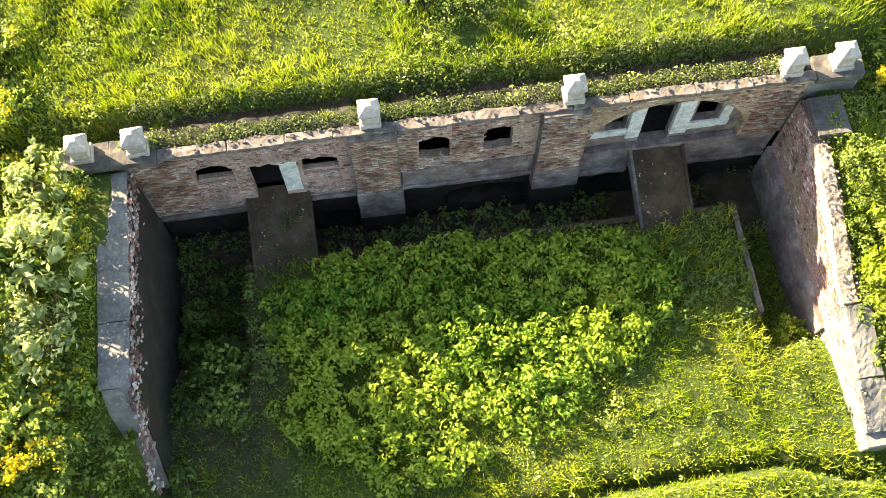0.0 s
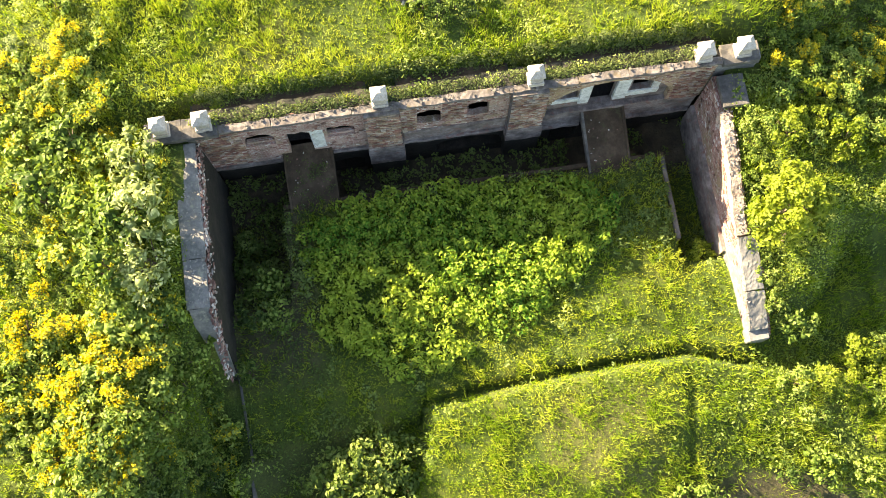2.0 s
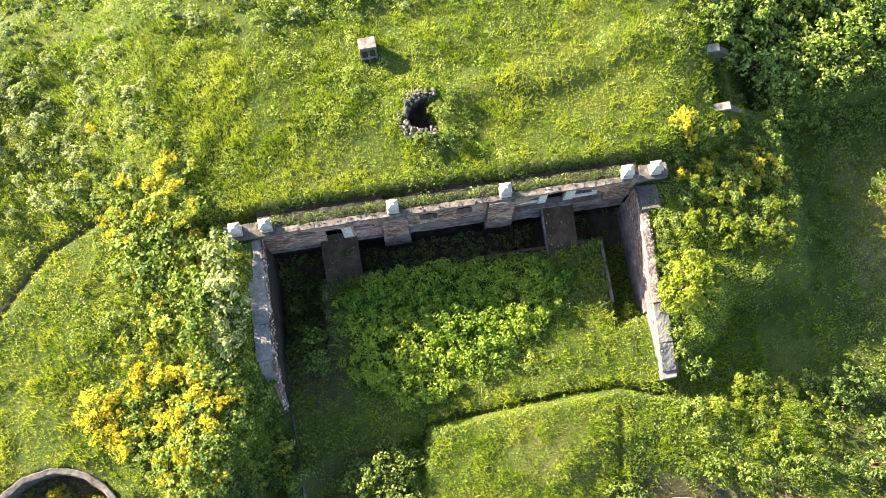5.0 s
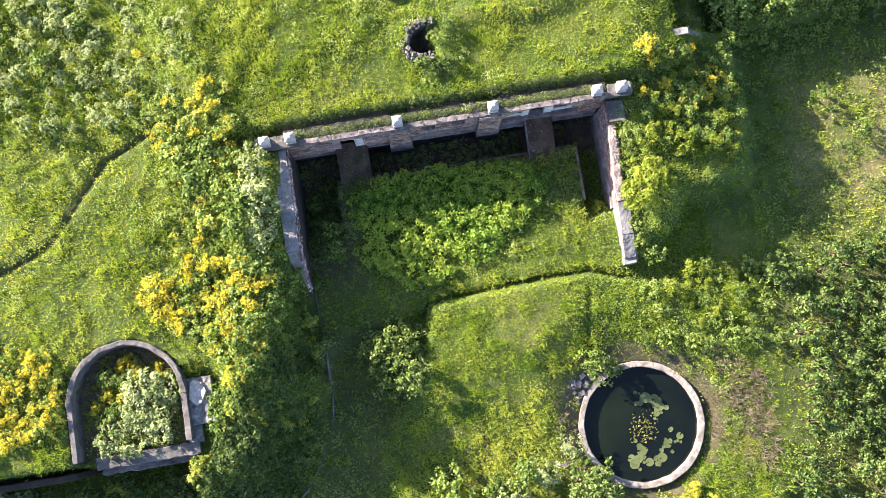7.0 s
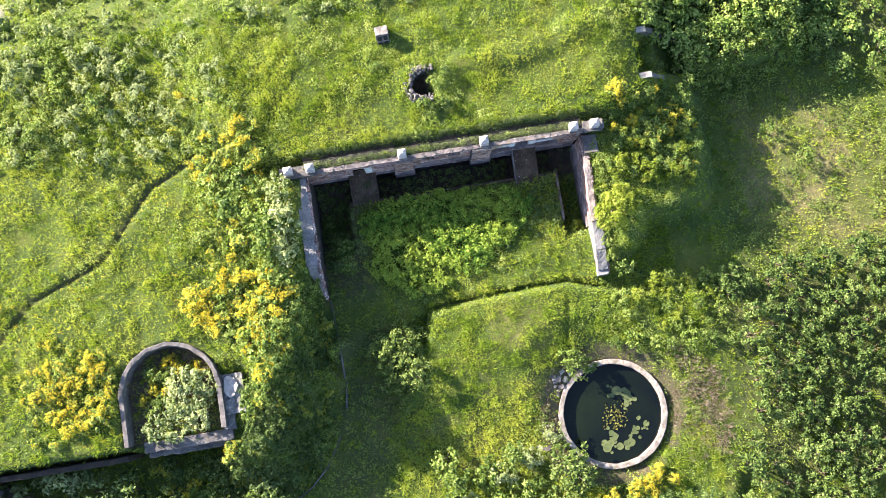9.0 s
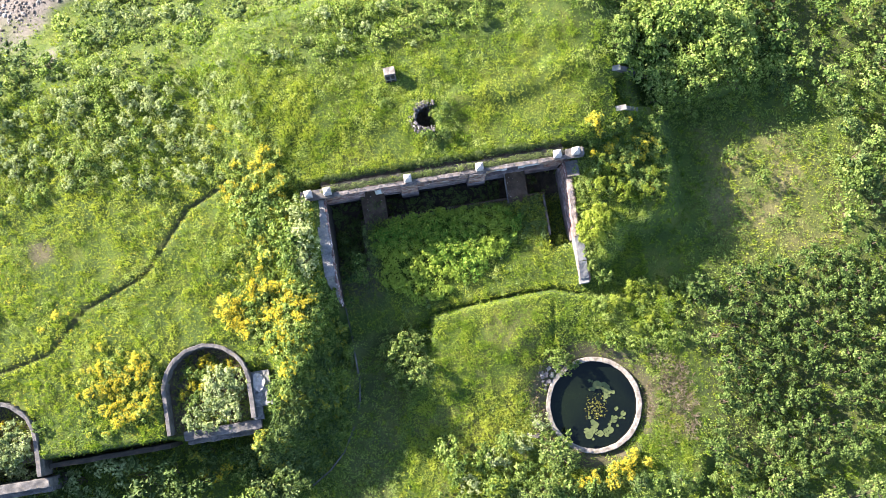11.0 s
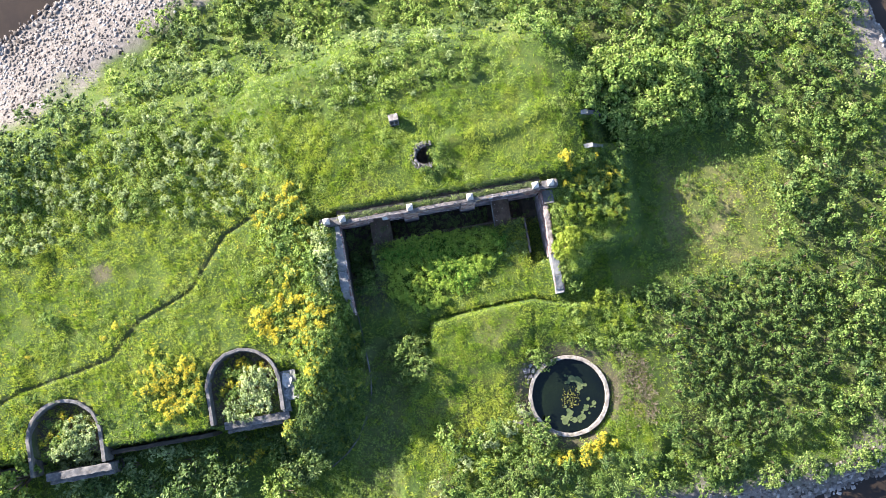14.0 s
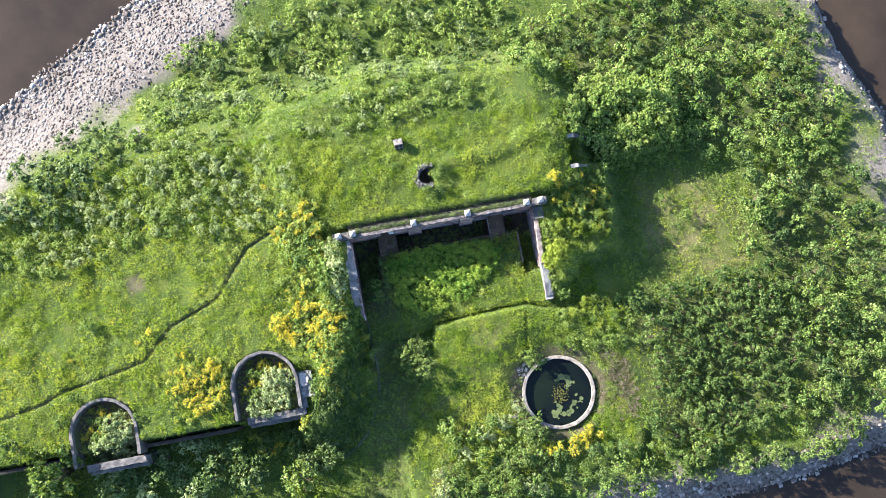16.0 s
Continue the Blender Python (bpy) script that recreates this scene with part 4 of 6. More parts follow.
def gun_pit(c, label, cell, skin):
    p = thing("gun_pit", label, "gun pit", c[0], c[1], 1.8, 0, "gun pits in the meadow")
    part("breast_wall", roughen(roughen(cut_up(arc_wall(4.05, 4.45, 0.9, 4.15, 0, 180, 60), 0.3), 0.09, 1.3, c[0]), 0.035, 6.0, 2), skin, p, "curved concrete breast wall")
    part("west_side", roughen(cut_up(add_box(bmesh.new(), -4.45, -4.05, -4.0, 0.0, 0.9, 4.15, 0.03), 0.6), 0.04, 1.2, 1), skin, p, "straight concrete side wall")
    part("east_side", roughen(cut_up(add_box(bmesh.new(), 3.95, 4.4, -3.6, 0.0, 0.9, 3.9, 0.03), 0.6), 0.04, 1.2, 2), skin, p, "straight concrete side wall")
    part("front_wall", roughen(cut_up(add_box(bmesh.new(), -3.1, 4.7, -4.75, -3.85, -1.9, 3.05, 0.04), 0.25), 0.11, 1.4, 3), skin, p, "low front wall with a sunlit edge")
    part("front_footing", roughen(roughen(cut_up(add_box(bmesh.new(), -3.0, 4.6, -5.25, -4.6, -1.9, 2.2, 0.04), 0.25), 0.12, 1.6, 8), 0.05, 5.0, 3), OLD, p, "rough stone footing of the front wall")
    if cell:
        part("shelter", roughen(roughen(cut_up(add_box(bmesh.new(), 3.9, 6.2, -2.6, 0.9, 0.4, 3.3, 0.05), 0.2), 0.07, 1.2, 4), 0.05, 5.0, 6), MOSSY, p, "pale concrete shelter block beside the pit")
        part("hatch", roughen(arc_wall(0.0, 0.72, 3.2, 3.52, 0, 360, 14), 0.2, 2, 2), STONE, p, "broken round slab").matrix_basis = pose(5.1, -0.2, 0) @ Matrix.Diagonal((0.85, 1.25, 1, 1))
        part("step", roughen(cut_up(add_box(bmesh.new(), 3.95, 5.0, -3.9, -2.62, 0.4, 2.9, 0.04), 0.3), 0.06, 1.6, 5), CONCRETE, p, "lower concrete step beside the shelter")


gun_pit(PIT_A, "overgrown horseshoe gun pit of grey concrete", True, OLD)
gun_pit(PIT_B, "horseshoe gun pit of grey concrete full of shrubs", False, OLD)
scarp = thing("scarp_wall", "low retaining wall below the meadow edge", "wall", kind="structure")
# near-black colour draws the shadow line under the meadow edge
for x0, x1 in ((-76, -49.6), (-40.1, -27.9)):
    part("wall_face", roughen(cut_up(add_box(bmesh.new(), x0, x1, 0.2, 0.7, -0.6, 4.7, 0.05), 1.2), 0.08, 0.8, x0), DAMP_SHADE, scarp)
# added strip of earth, its dark colour standing for the shaded gap
shade_strip = roughen(roughen(cut_up(add_box(bmesh.new(), -9.0, 15.7, 22.74, 23.6, 5.2, 6.47, 0.04), 0.22), 0.10, 1.5, 31), 0.06, 6.0, 7)
tagged(new("parapet_soil", from_bm("parapet_soil", shade_strip, SHADE_LITTER)), "earth and litter behind the parapet, coloured dark for the shade there", "earth", kind="structure")
edge = thing("path_edging", "thin curved concrete edging at the foot of the mound", "kerb", kind="structure")
line = KERB
for (ax, ay), (bx, by) in zip(line, line[1:]):
    bm = add_box(bmesh.new(), -0.06, 0.06, 0, math.hypot(bx - ax, by - ay) + 0.03, -0.6, 0.12, 0.02)
    seg = part("kerb_stone", bm, OLD, edge)
    seg.matrix_basis = pose(ax, ay, float(height(ax + 0.2, ay)) - 0.04, 0, 0, math.degrees(math.atan2(by - ay, bx - ax)) - 90)

pond = thing("pond_basin", "round concrete basin with a pale worn rim", "basin", RING[0], RING[1], 0, 0)
part("rim_wall", roughen(roughen(cut_up(arc_wall(4.52, RING_R, -1.1, RING_TOP, 0, 360, 90, 0.02), 0.3), 0.05, 1.3, 4), 0.025, 6.0, 2), POND_RIM, pond, "pale worn concrete rim")
disc = [(4.56 * math.cos(a), 4.56 * math.sin(a), 0.02) for a in np.linspace(0, 2 * math.pi, 48, endpoint=False)]
tagged(new("pond_water", mesh_of("pond_water", [(v[0] + RING[0], v[1] + RING[1], v[2]) for v in disc], [tuple(range(48))], POND)), "dark still water in the round basin", "water", kind="structure")

chimney = thing("vent_block", "pale concrete ventilation block with four square holes", "vent", -0.42, 33.5, float(height(-0.42, 33.0)) - 0.15, 3)
body = bmesh.new()
ring = [[body.verts.new((x, y, z)) for y, z in ((-0.95, -0.3), (0.5, -0.3), (0.5, 1.15), (-0.25, 1.15))] for x in (-0.55, 0.55)]
for k in range(4):
    body.faces.new((ring[0][k], ring[1][k], ring[1][(k + 1) % 4], ring[0][(k + 1) % 4]))
body.faces.new(ring[0][::-1]), body.faces.new(ring[1])
bmesh.ops.recalc_face_normals(body, faces=body.faces)
part("body", roughen(cut_up(body, 0.3), 0.03, 2, 1), OLD, chimney)
# each hole is a thin box, near black for the darkness inside
for x in (-0.25, 0.25):
    for f in (0.3, 0.72):
        hole = part("vent_hole", add_box(bmesh.new(), -0.17, 0.17, -0.06, 0.06, -0.21, 0.21), HOLE, chimney, "dark square hole")
        hole.matrix_basis = pose(x, -0.95 + 0.7 * f, -0.3 + 1.45 * f, -25.8)
part("lid", roughen(add_box(bmesh.new(), -0.58, 0.58, -0.28, 0.5, 1.15, 1.24, 0.03), 0.04, 2, 2), POND_RIM, chimney, "pale lid slab")

shaft = thing("ruined_shaft", "broken round masonry shaft in the turf with a dark hole", "shaft", 2.6, 28.65, float(height(2.6, 30.7)))
rocks = []
for k in range(6):
    bm = add_box(bmesh.new(), -1, 1, -0.7, 0.7, -0.6, 0.6, 0.0, RND.uniform(0.5, 0.85))
    for v in bm.verts:
        v.co += Vector((RND.uniform(-0.3, 0.3), RND.uniform(-0.25, 0.25), RND.uniform(-0.25, 0.25)))
    rocks.append(from_bm("stone", bm, (OLD, RIM, COPING)[k % 3]))
for k in range(150):
    a = RND.uniform(48, 300)
    r = 1.35 + RND.uniform(-0.25, 0.42) + 0.12 * math.sin(2 * radians(a) + 0.6)
    size = RND.uniform(0.05, 0.13) if k % 6 else RND.uniform(0.13, 0.2)
    s = part("stone", rocks[k % 6], None, shaft)
    s.matrix_basis = pose(r * math.cos(radians(a)), r * math.sin(radians(a)), 0.12 - 0.5 * abs(r - 1.4) + RND.uniform(-0.12, 0.16), RND.uniform(-30, 30), RND.uniform(-30, 30), RND.uniform(0, 360)) @ Matrix.Diagonal((size, size, size, 1))
part("lining", roughen(roughen(cut_up(arc_wall(1.12, 1.6, -2.4, -0.35, 62, 292, 30), 0.35), 0.16, 1.6, 5), 0.07, 6, 2), OLD, shaft, "dark broken shaft lining")

side = thing("side_entrance", "sunken concrete side entrance in the flank of the mound", "entrance", kind="structure")
for y0, y1, x0, x1, z in ((30.6, 31.05, 21.4, 25.0, 6.1), (26.45, 26.9, 21.3, 24.7, 5.9)):
    bm = bmesh.new()
    rows = [[bm.verts.new((x, y, h)) for y, h in ((y0, -1), (y1, -1), (y1, top), (y0, top))] for x, top in ((x0, z), (x0 + 1.5, z - 0.05), (x1, z - 2.3))]
    for r, q in zip(rows, rows[1:]):
        for k in range(4):
            bm.faces.new((r[k], r[(k + 1) % 4], q[(k + 1) % 4], q[k]))
    bm.faces.new(rows[0][::-1]), bm.faces.new(rows[-1])
    part("wing_wall", roughen(cut_up(bm, 0.6), 0.05, 1.3, y0), OLD, side, "sloping concrete wing wall")
    part("cap_slab", roughen(cut_up(add_box(bmesh.new(), x0 + 0.1, x0 + 1.55, y0 - 0.04, y1 + 0.04, z - 0.05, z + 0.1, 0.02), 0.3), 0.03, 2.0, y1), RIM, side, "pale cap slab")
part("door_wall", roughen(cut_up(add_box(bmesh.new(), 21.3, 21.7, 27.0, 30.5, -1, 5.6, 0.02), 0.6), 0.04, 1.3, 6), OLD, side)


# ---- plants ----
def leaf_mesh(name, centres, outward, size, material, rng, tones=None, slim=0.55, flat=0.5, cup=0.25):
    """Small folded leaves (two triangles each) at the centres; they face roughly outward and up."""
    n = len(centres)
    face = outward * (1 - flat) + rng.normal(0, 0.55, (n, 3))
    face[:, 2] += flat
    face /= np.linalg.norm(face, axis=1)[:, None] + 1e-9
    side = np.cross(face, rng.normal(0, 1, (n, 3)))
    side /= np.linalg.norm(side, axis=1)[:, None] + 1e-9
    ahead = np.cross(face, side)
    s = (np.asarray(size) * rng.uniform(0.6, 1.35, n))[:, None]
    tip, base = centres + ahead * s, centres - ahead * s
    lift = face * s * cup
    a, b = centres + side * s * slim + lift, centres - side * s * slim + lift
    verts = np.stack([base, a, tip, b], 1).reshape(-1, 3)
    i = np.arange(n)[:, None] * 4
    faces = np.concatenate([i + [0, 1, 2], i + [0, 2, 3]], 0)
    tone = rng.uniform(0.1, 0.75, n) if tones is None else tones
    return mesh_of(name, verts, faces, material, tone=np.repeat(tone, 4))


CORE = bmesh.new()
bmesh.ops.create_icosphere(CORE, subdivisions=1, radius=1.0)
CORE.verts.ensure_lookup_table()
CORE_VERTS = np.array([v.co[:] for v in CORE.verts])
CORE_FACES = np.array([[v.index for v in f.verts] for f in CORE.faces])
CORE.free()


def crown_mesh(name, centres, outward, size, material, rng, tones, slim, heads):
    """Leaves round the heads of a crown, each head filled by an uneven knot toned dark for the shade inside."""
    me = leaf_mesh(name, centres, outward, size, material, rng, tones, slim)
    n = len(me.vertices)
    leaf_verts = np.empty(3 * n)
    me.vertices.foreach_get("co", leaf_verts)
    leaf_faces = np.empty(3 * len(me.polygons), np.int32)
    me.loops.foreach_get("vertex_index", leaf_faces)
    bpy.data.meshes.remove(me)
    verts, faces, tone = [leaf_verts.reshape(-1, 3)], [leaf_faces.reshape(-1, 3)], [np.repeat(tones, 4)]
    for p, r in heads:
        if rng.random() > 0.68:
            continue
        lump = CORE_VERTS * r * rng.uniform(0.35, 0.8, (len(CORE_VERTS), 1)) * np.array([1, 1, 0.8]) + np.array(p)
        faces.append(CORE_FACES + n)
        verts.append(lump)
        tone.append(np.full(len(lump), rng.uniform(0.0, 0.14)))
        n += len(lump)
    return mesh_of(name, np.concatenate(verts), np.concatenate(faces), material, tone=np.concatenate(tone))


def limb(verts, faces, a, b, r0, r1, sides=5):
    a, b = Vector(a), Vector(b)
    q = (b - a).to_track_quat("Z", "Y")
    i = len(verts)
    for p, r in ((a, r0), (b, r1)):
        for k in range(sides):
            t = 2 * math.pi * k / sides
            verts.append(p + q @ Vector((r * math.cos(t), r * math.sin(t), 0)))
    faces += [(i + k, i + (k + 1) % sides, i + sides + (k + 1) % sides, i + sides + k) for k in range(sides)]


def shrub(name, label, category, seed, radius, tall, leaves, size, material, clumps=14, flowers=0, flower_material=None, slim=0.55, trunk=0.07, group=""):
    """A shrub or small tree: stems, limbs and a crown of leaf clumps with gaps and an uneven outline."""
    rng = np.random.default_rng(seed)
    ob = thing(name, label, category, group=group)
    low = tall * 0.35
    spread = []
    heads_size = min(1.0, math.sqrt(17 / clumps))
    clumps = int(clumps * 1.15)
    for k in range(clumps):
        a, f = rng.uniform(0, 2 * math.pi), math.sqrt(rng.uniform(0.0, 1.0))
        r = radius * f * rng.uniform(0.7, 1.08)
        z = low + (tall - low) * (1 - 0.75 * f * f) * rng.uniform(0.72, 1.0)
        spread.append((r * math.cos(a), r * math.sin(a), z))
    verts, faces = [], []
    for k, p in enumerate(spread):
        root = (rng.normal(0, 0.05 * radius), rng.normal(0, 0.05 * radius), -0.3)
        knee = (p[0] * 0.35, p[1] * 0.35, low * rng.uniform(0.6, 1.1))
        if k < 4:
            limb(verts, faces, root, knee, trunk, trunk * 0.6, 4)
        if k % 4 == 0:
            limb(verts, faces, knee, p, trunk * 0.5, trunk * 0.12, 3)
    part("stem", mesh_of("stem", verts, faces, BARK), None, ob)
    centres, outs, tones, heads = [], [], [], []
    for p in spread:
        n = max(6, int(leaves / clumps * rng.uniform(0.6, 1.4)))
        r = radius * rng.uniform(0.21, 0.36) * heads_size
        v = rng.normal(0, 1, (n, 3))
        v /= np.linalg.norm(v, axis=1)[:, None]
        v[:, 2] = np.where(v[:, 2] < -0.3, -v[:, 2], v[:, 2])
        c = np.array(p) + v * r * rng.uniform(0.55, 1.12, n)[:, None] * np.array([1, 1, 0.8])
        heads.append((p, r))
        # upward leaves get a lighter tone, so top light is in the colour
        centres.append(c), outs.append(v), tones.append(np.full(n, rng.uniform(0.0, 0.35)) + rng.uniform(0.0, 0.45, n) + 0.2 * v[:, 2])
    centres, outs, tones = np.concatenate(centres), np.concatenate(outs), np.concatenate(tones)
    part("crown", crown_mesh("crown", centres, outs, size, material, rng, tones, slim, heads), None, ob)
    if flowers:
        top = np.argsort(-centres[:, 2] - 0.3 * rng.random(len(centres)) * tall)[: int(len(centres) * 0.7)]
        seeds = centres[rng.choice(top, max(8, flowers // 7))]
        c = seeds[rng.integers(0, len(seeds), flowers)] + rng.normal(0, 0.09, (flowers, 3)) + np.array([0, 0, 0.06])
        part("blossom", leaf_mesh("blossom", c, rng.normal(0, 1, (flowers, 3)), size * 0.58, flower_material, rng, None, 0.8), None, ob, "dense yellow blossom")
    return ob


KINDS = {
    "bush": [shrub("shrub", "leafy green shrub among the undergrowth", "shrub", 20 + k, 1.3, 1.9, 270, 0.12, LEAF_MID, 15) for k in range(4)],
    "dark": [shrub("dogwood_shrub", "dark green dense leafy shrub", "shrub", 40 + k, 1.45, 2.4, 300, 0.135, LEAF_DARK, 16, slim=0.45) for k in range(4)],
    "thick": [shrub("thicket_shrub", "dark green dense shrub of the thicket", "shrub", 50 + k, 1.0, 2.3, 300, 0.125, LEAF_THICK, 17, slim=0.45) for k in range(5)],
    "pale": [shrub("willow_shrub", "pale silvery green willow shrub", "shrub", 60 + k, 1.25, 2.1, 340, 0.115, LEAF_PALE, 20, slim=0.4) for k in range(3)],
    "lime": [shrub("elder_shrub", "bright lime green leafy shrub in sunlight", "shrub", 80 + k, 1.25, 1.9, 560, 0.1, LEAF_LIME, 22) for k in range(3)],
    "broom": [shrub("broom_shrub", "broom shrub covered in yellow blossom", "shrub", 100 + k, 1.0, 1.5, 200, 0.1, LEAF_HAZEL, 16, 450, FLOWER, slim=0.4) for k in range(4)],
    "sparse": [shrub("flowering_shrub", "green shrub with scattered yellow blossom", "shrub", 120 + k, 1.1, 1.4, 260, 0.115, LEAF_HAZEL, 14, 130, FLOWER) for k in range(3)],
}
KINDS["fresh"] = [shrub("alder_shrub", "fresh green leafy shrub of the thickets", "shrub", 140 + k, 1.3, 2.0, 250, 0.128, LEAF_FRESH, 17, slim=0.5) for k in range(5)]
KINDS["hazel"] = [shrub("hazel_shrub", "light green leafy shrub in the sun", "shrub", 170 + k, 1.25, 1.7, 250, 0.122, LEAF_HAZEL, 17, slim=0.55) for k in range(4)]
KINDS["sombre"] = [shrub("thicket_shrub", "grey-green dense shrub of the thicket", "shrub", 150 + k, 1.35, 2.1, 250, 0.128, LEAF_SOMBRE, 17, slim=0.48) for k in range(4)]
KINDS["silver"] = [shrub("willow_shrub", "pale grey-green willow shrub", "shrub", 160 + k, 1.2, 1.8, 250, 0.128, LEAF_SILVER, 16, slim=0.45) for k in range(3)]
KINDS["tree"] = [shrub("elder_tree", "dense round lime green small tree beside the east wall", "tree", 90, 2.1, 3.0, 4200, 0.105, LEAF_LIME, 44, trunk=0.12)]
KINDS["crown"] = [shrub("elder_shrub", "rounded light green shrub standing by itself", "shrub", 180 + k, 1.25, 1.75, 620, 0.085, LEAF_CROWN, 44) for k in range(3)]
USED = {k: 0 for k in KINDS}
PLANT = np.random.default_rng(77)


def plant(kind, x, y, scale=1.0, sink=0.1, high=1.0):
    stock = KINDS[kind]
    k = USED[kind]
    USED[kind] += 1
    wide, tall = scale * PLANT.uniform(0.9, 1.1), scale * high * PLANT.uniform(0.85, 1.2)
    m = pose(x, y, float(height(x, y)) - sink, PLANT.uniform(-5, 5), PLANT.uniform(-5, 5), PLANT.uniform(0, 360)) @ Matrix.Diagonal((wide, wide, tall, 1))
    if k < len(stock):
        stock[k].matrix_basis = m
    else:
        first = stock[k % len(stock)]
        copy_thing(first, m @ Matrix.Diagonal((1 / first.scale[0], 1 / first.scale[1], 1 / first.scale[2], 1)))


def plant_zone(kinds, poly, spacing, scale=(0.7, 1.3), keep=lambda x, y: True, seed=0):
    """Shrubs all over a stretch of the plan, no two nearer than the spacing times their size."""
    rng = np.random.default_rng(seed + 300)
    xs, ys = [p[0] for p in poly], [p[1] for p in poly]
    done = []
    area = (max(xs) - min(xs)) * (max(ys) - min(ys))
    for _ in range(int(area / spacing ** 2 * 4)):
        x, y = rng.uniform(min(xs), max(xs)), rng.uniform(min(ys), max(ys))
        s = rng.uniform(*scale)
        if inside(x, y, poly) < 0 or not keep(x, y) or any((x - a) ** 2 + (y - b) ** 2 < (spacing * 0.5 * (s + c)) ** 2 for a, b, c in done):
            continue
        done.append((x, y, s))
        plant(kinds[rng.integers(len(kinds))], x, y, s)


def clear_of_shore(x, y):
    return float(inside(x, y, SHORE)) > 0.9 * float(shore_width(x, y)) - 0.5


# singled-out shrubs
for x, y, s in ((-52.0, -0.8, 2.7), (-21.4, -7.9, 2.1), (-55.8, 3.3, 1.7), (48.6, -16.6, 1.5), (50.8, -15.9, 1.5), (53.4, -15.0, 1.6), (42.4, -16.2, 1.5), (37.6, -16.8, 1.5), (32.1, -14.0, 1.9), (30.2, -15.2, 1.5), (52.8, 1.5, 2.1), (51.9, -9.3, 1.8), (56.0, -5.4, 1.7), (46.5, 16.0, 1.9)):
    plant("crown", x, y, s, high=2.0 if x < -20 else 1.0)
for kind, x, y, s in (("broom", 12.4, -10.1, 0.9), ("broom", 13.8, -9.9, 0.85), ("broom", 15.7, -9.7, 1.0), ("broom", 17.0, -9.2, 0.9), ("broom", 17.9, -8.4, 0.8), ("hazel", -0.9, -4.6, 1.0), ("hazel", 2.6, -6.4, 1.1), ("bush", 5.6, -4.6, 0.9), ("crown", 10.4, -7.0, 1.7), ("hazel", 5.5, -8.2, 1.0), ("hazel", 3.3, -9.7, 1.1), ("crown", 8.4, -10.2, 1.5), ("crown", 12.2, 2.1, 1.0), ("hazel", 11.6, 3.1, 0.8), ("hazel", 17.8, 3.4, 0.8), ("bush", 16.4, 3.6, 0.6), ("broom", 19.1, 25.7, 0.9), ("broom", 19.6, 24.8, 0.7), ("broom", 20.4, 23.0, 0.7), ("broom", 24.0, 22.9, 0.7), ("broom", 23.2, 23.4, 0.6), ("broom", 20.6, 20.9, 0.5)):
    plant(kind, x, y, s)
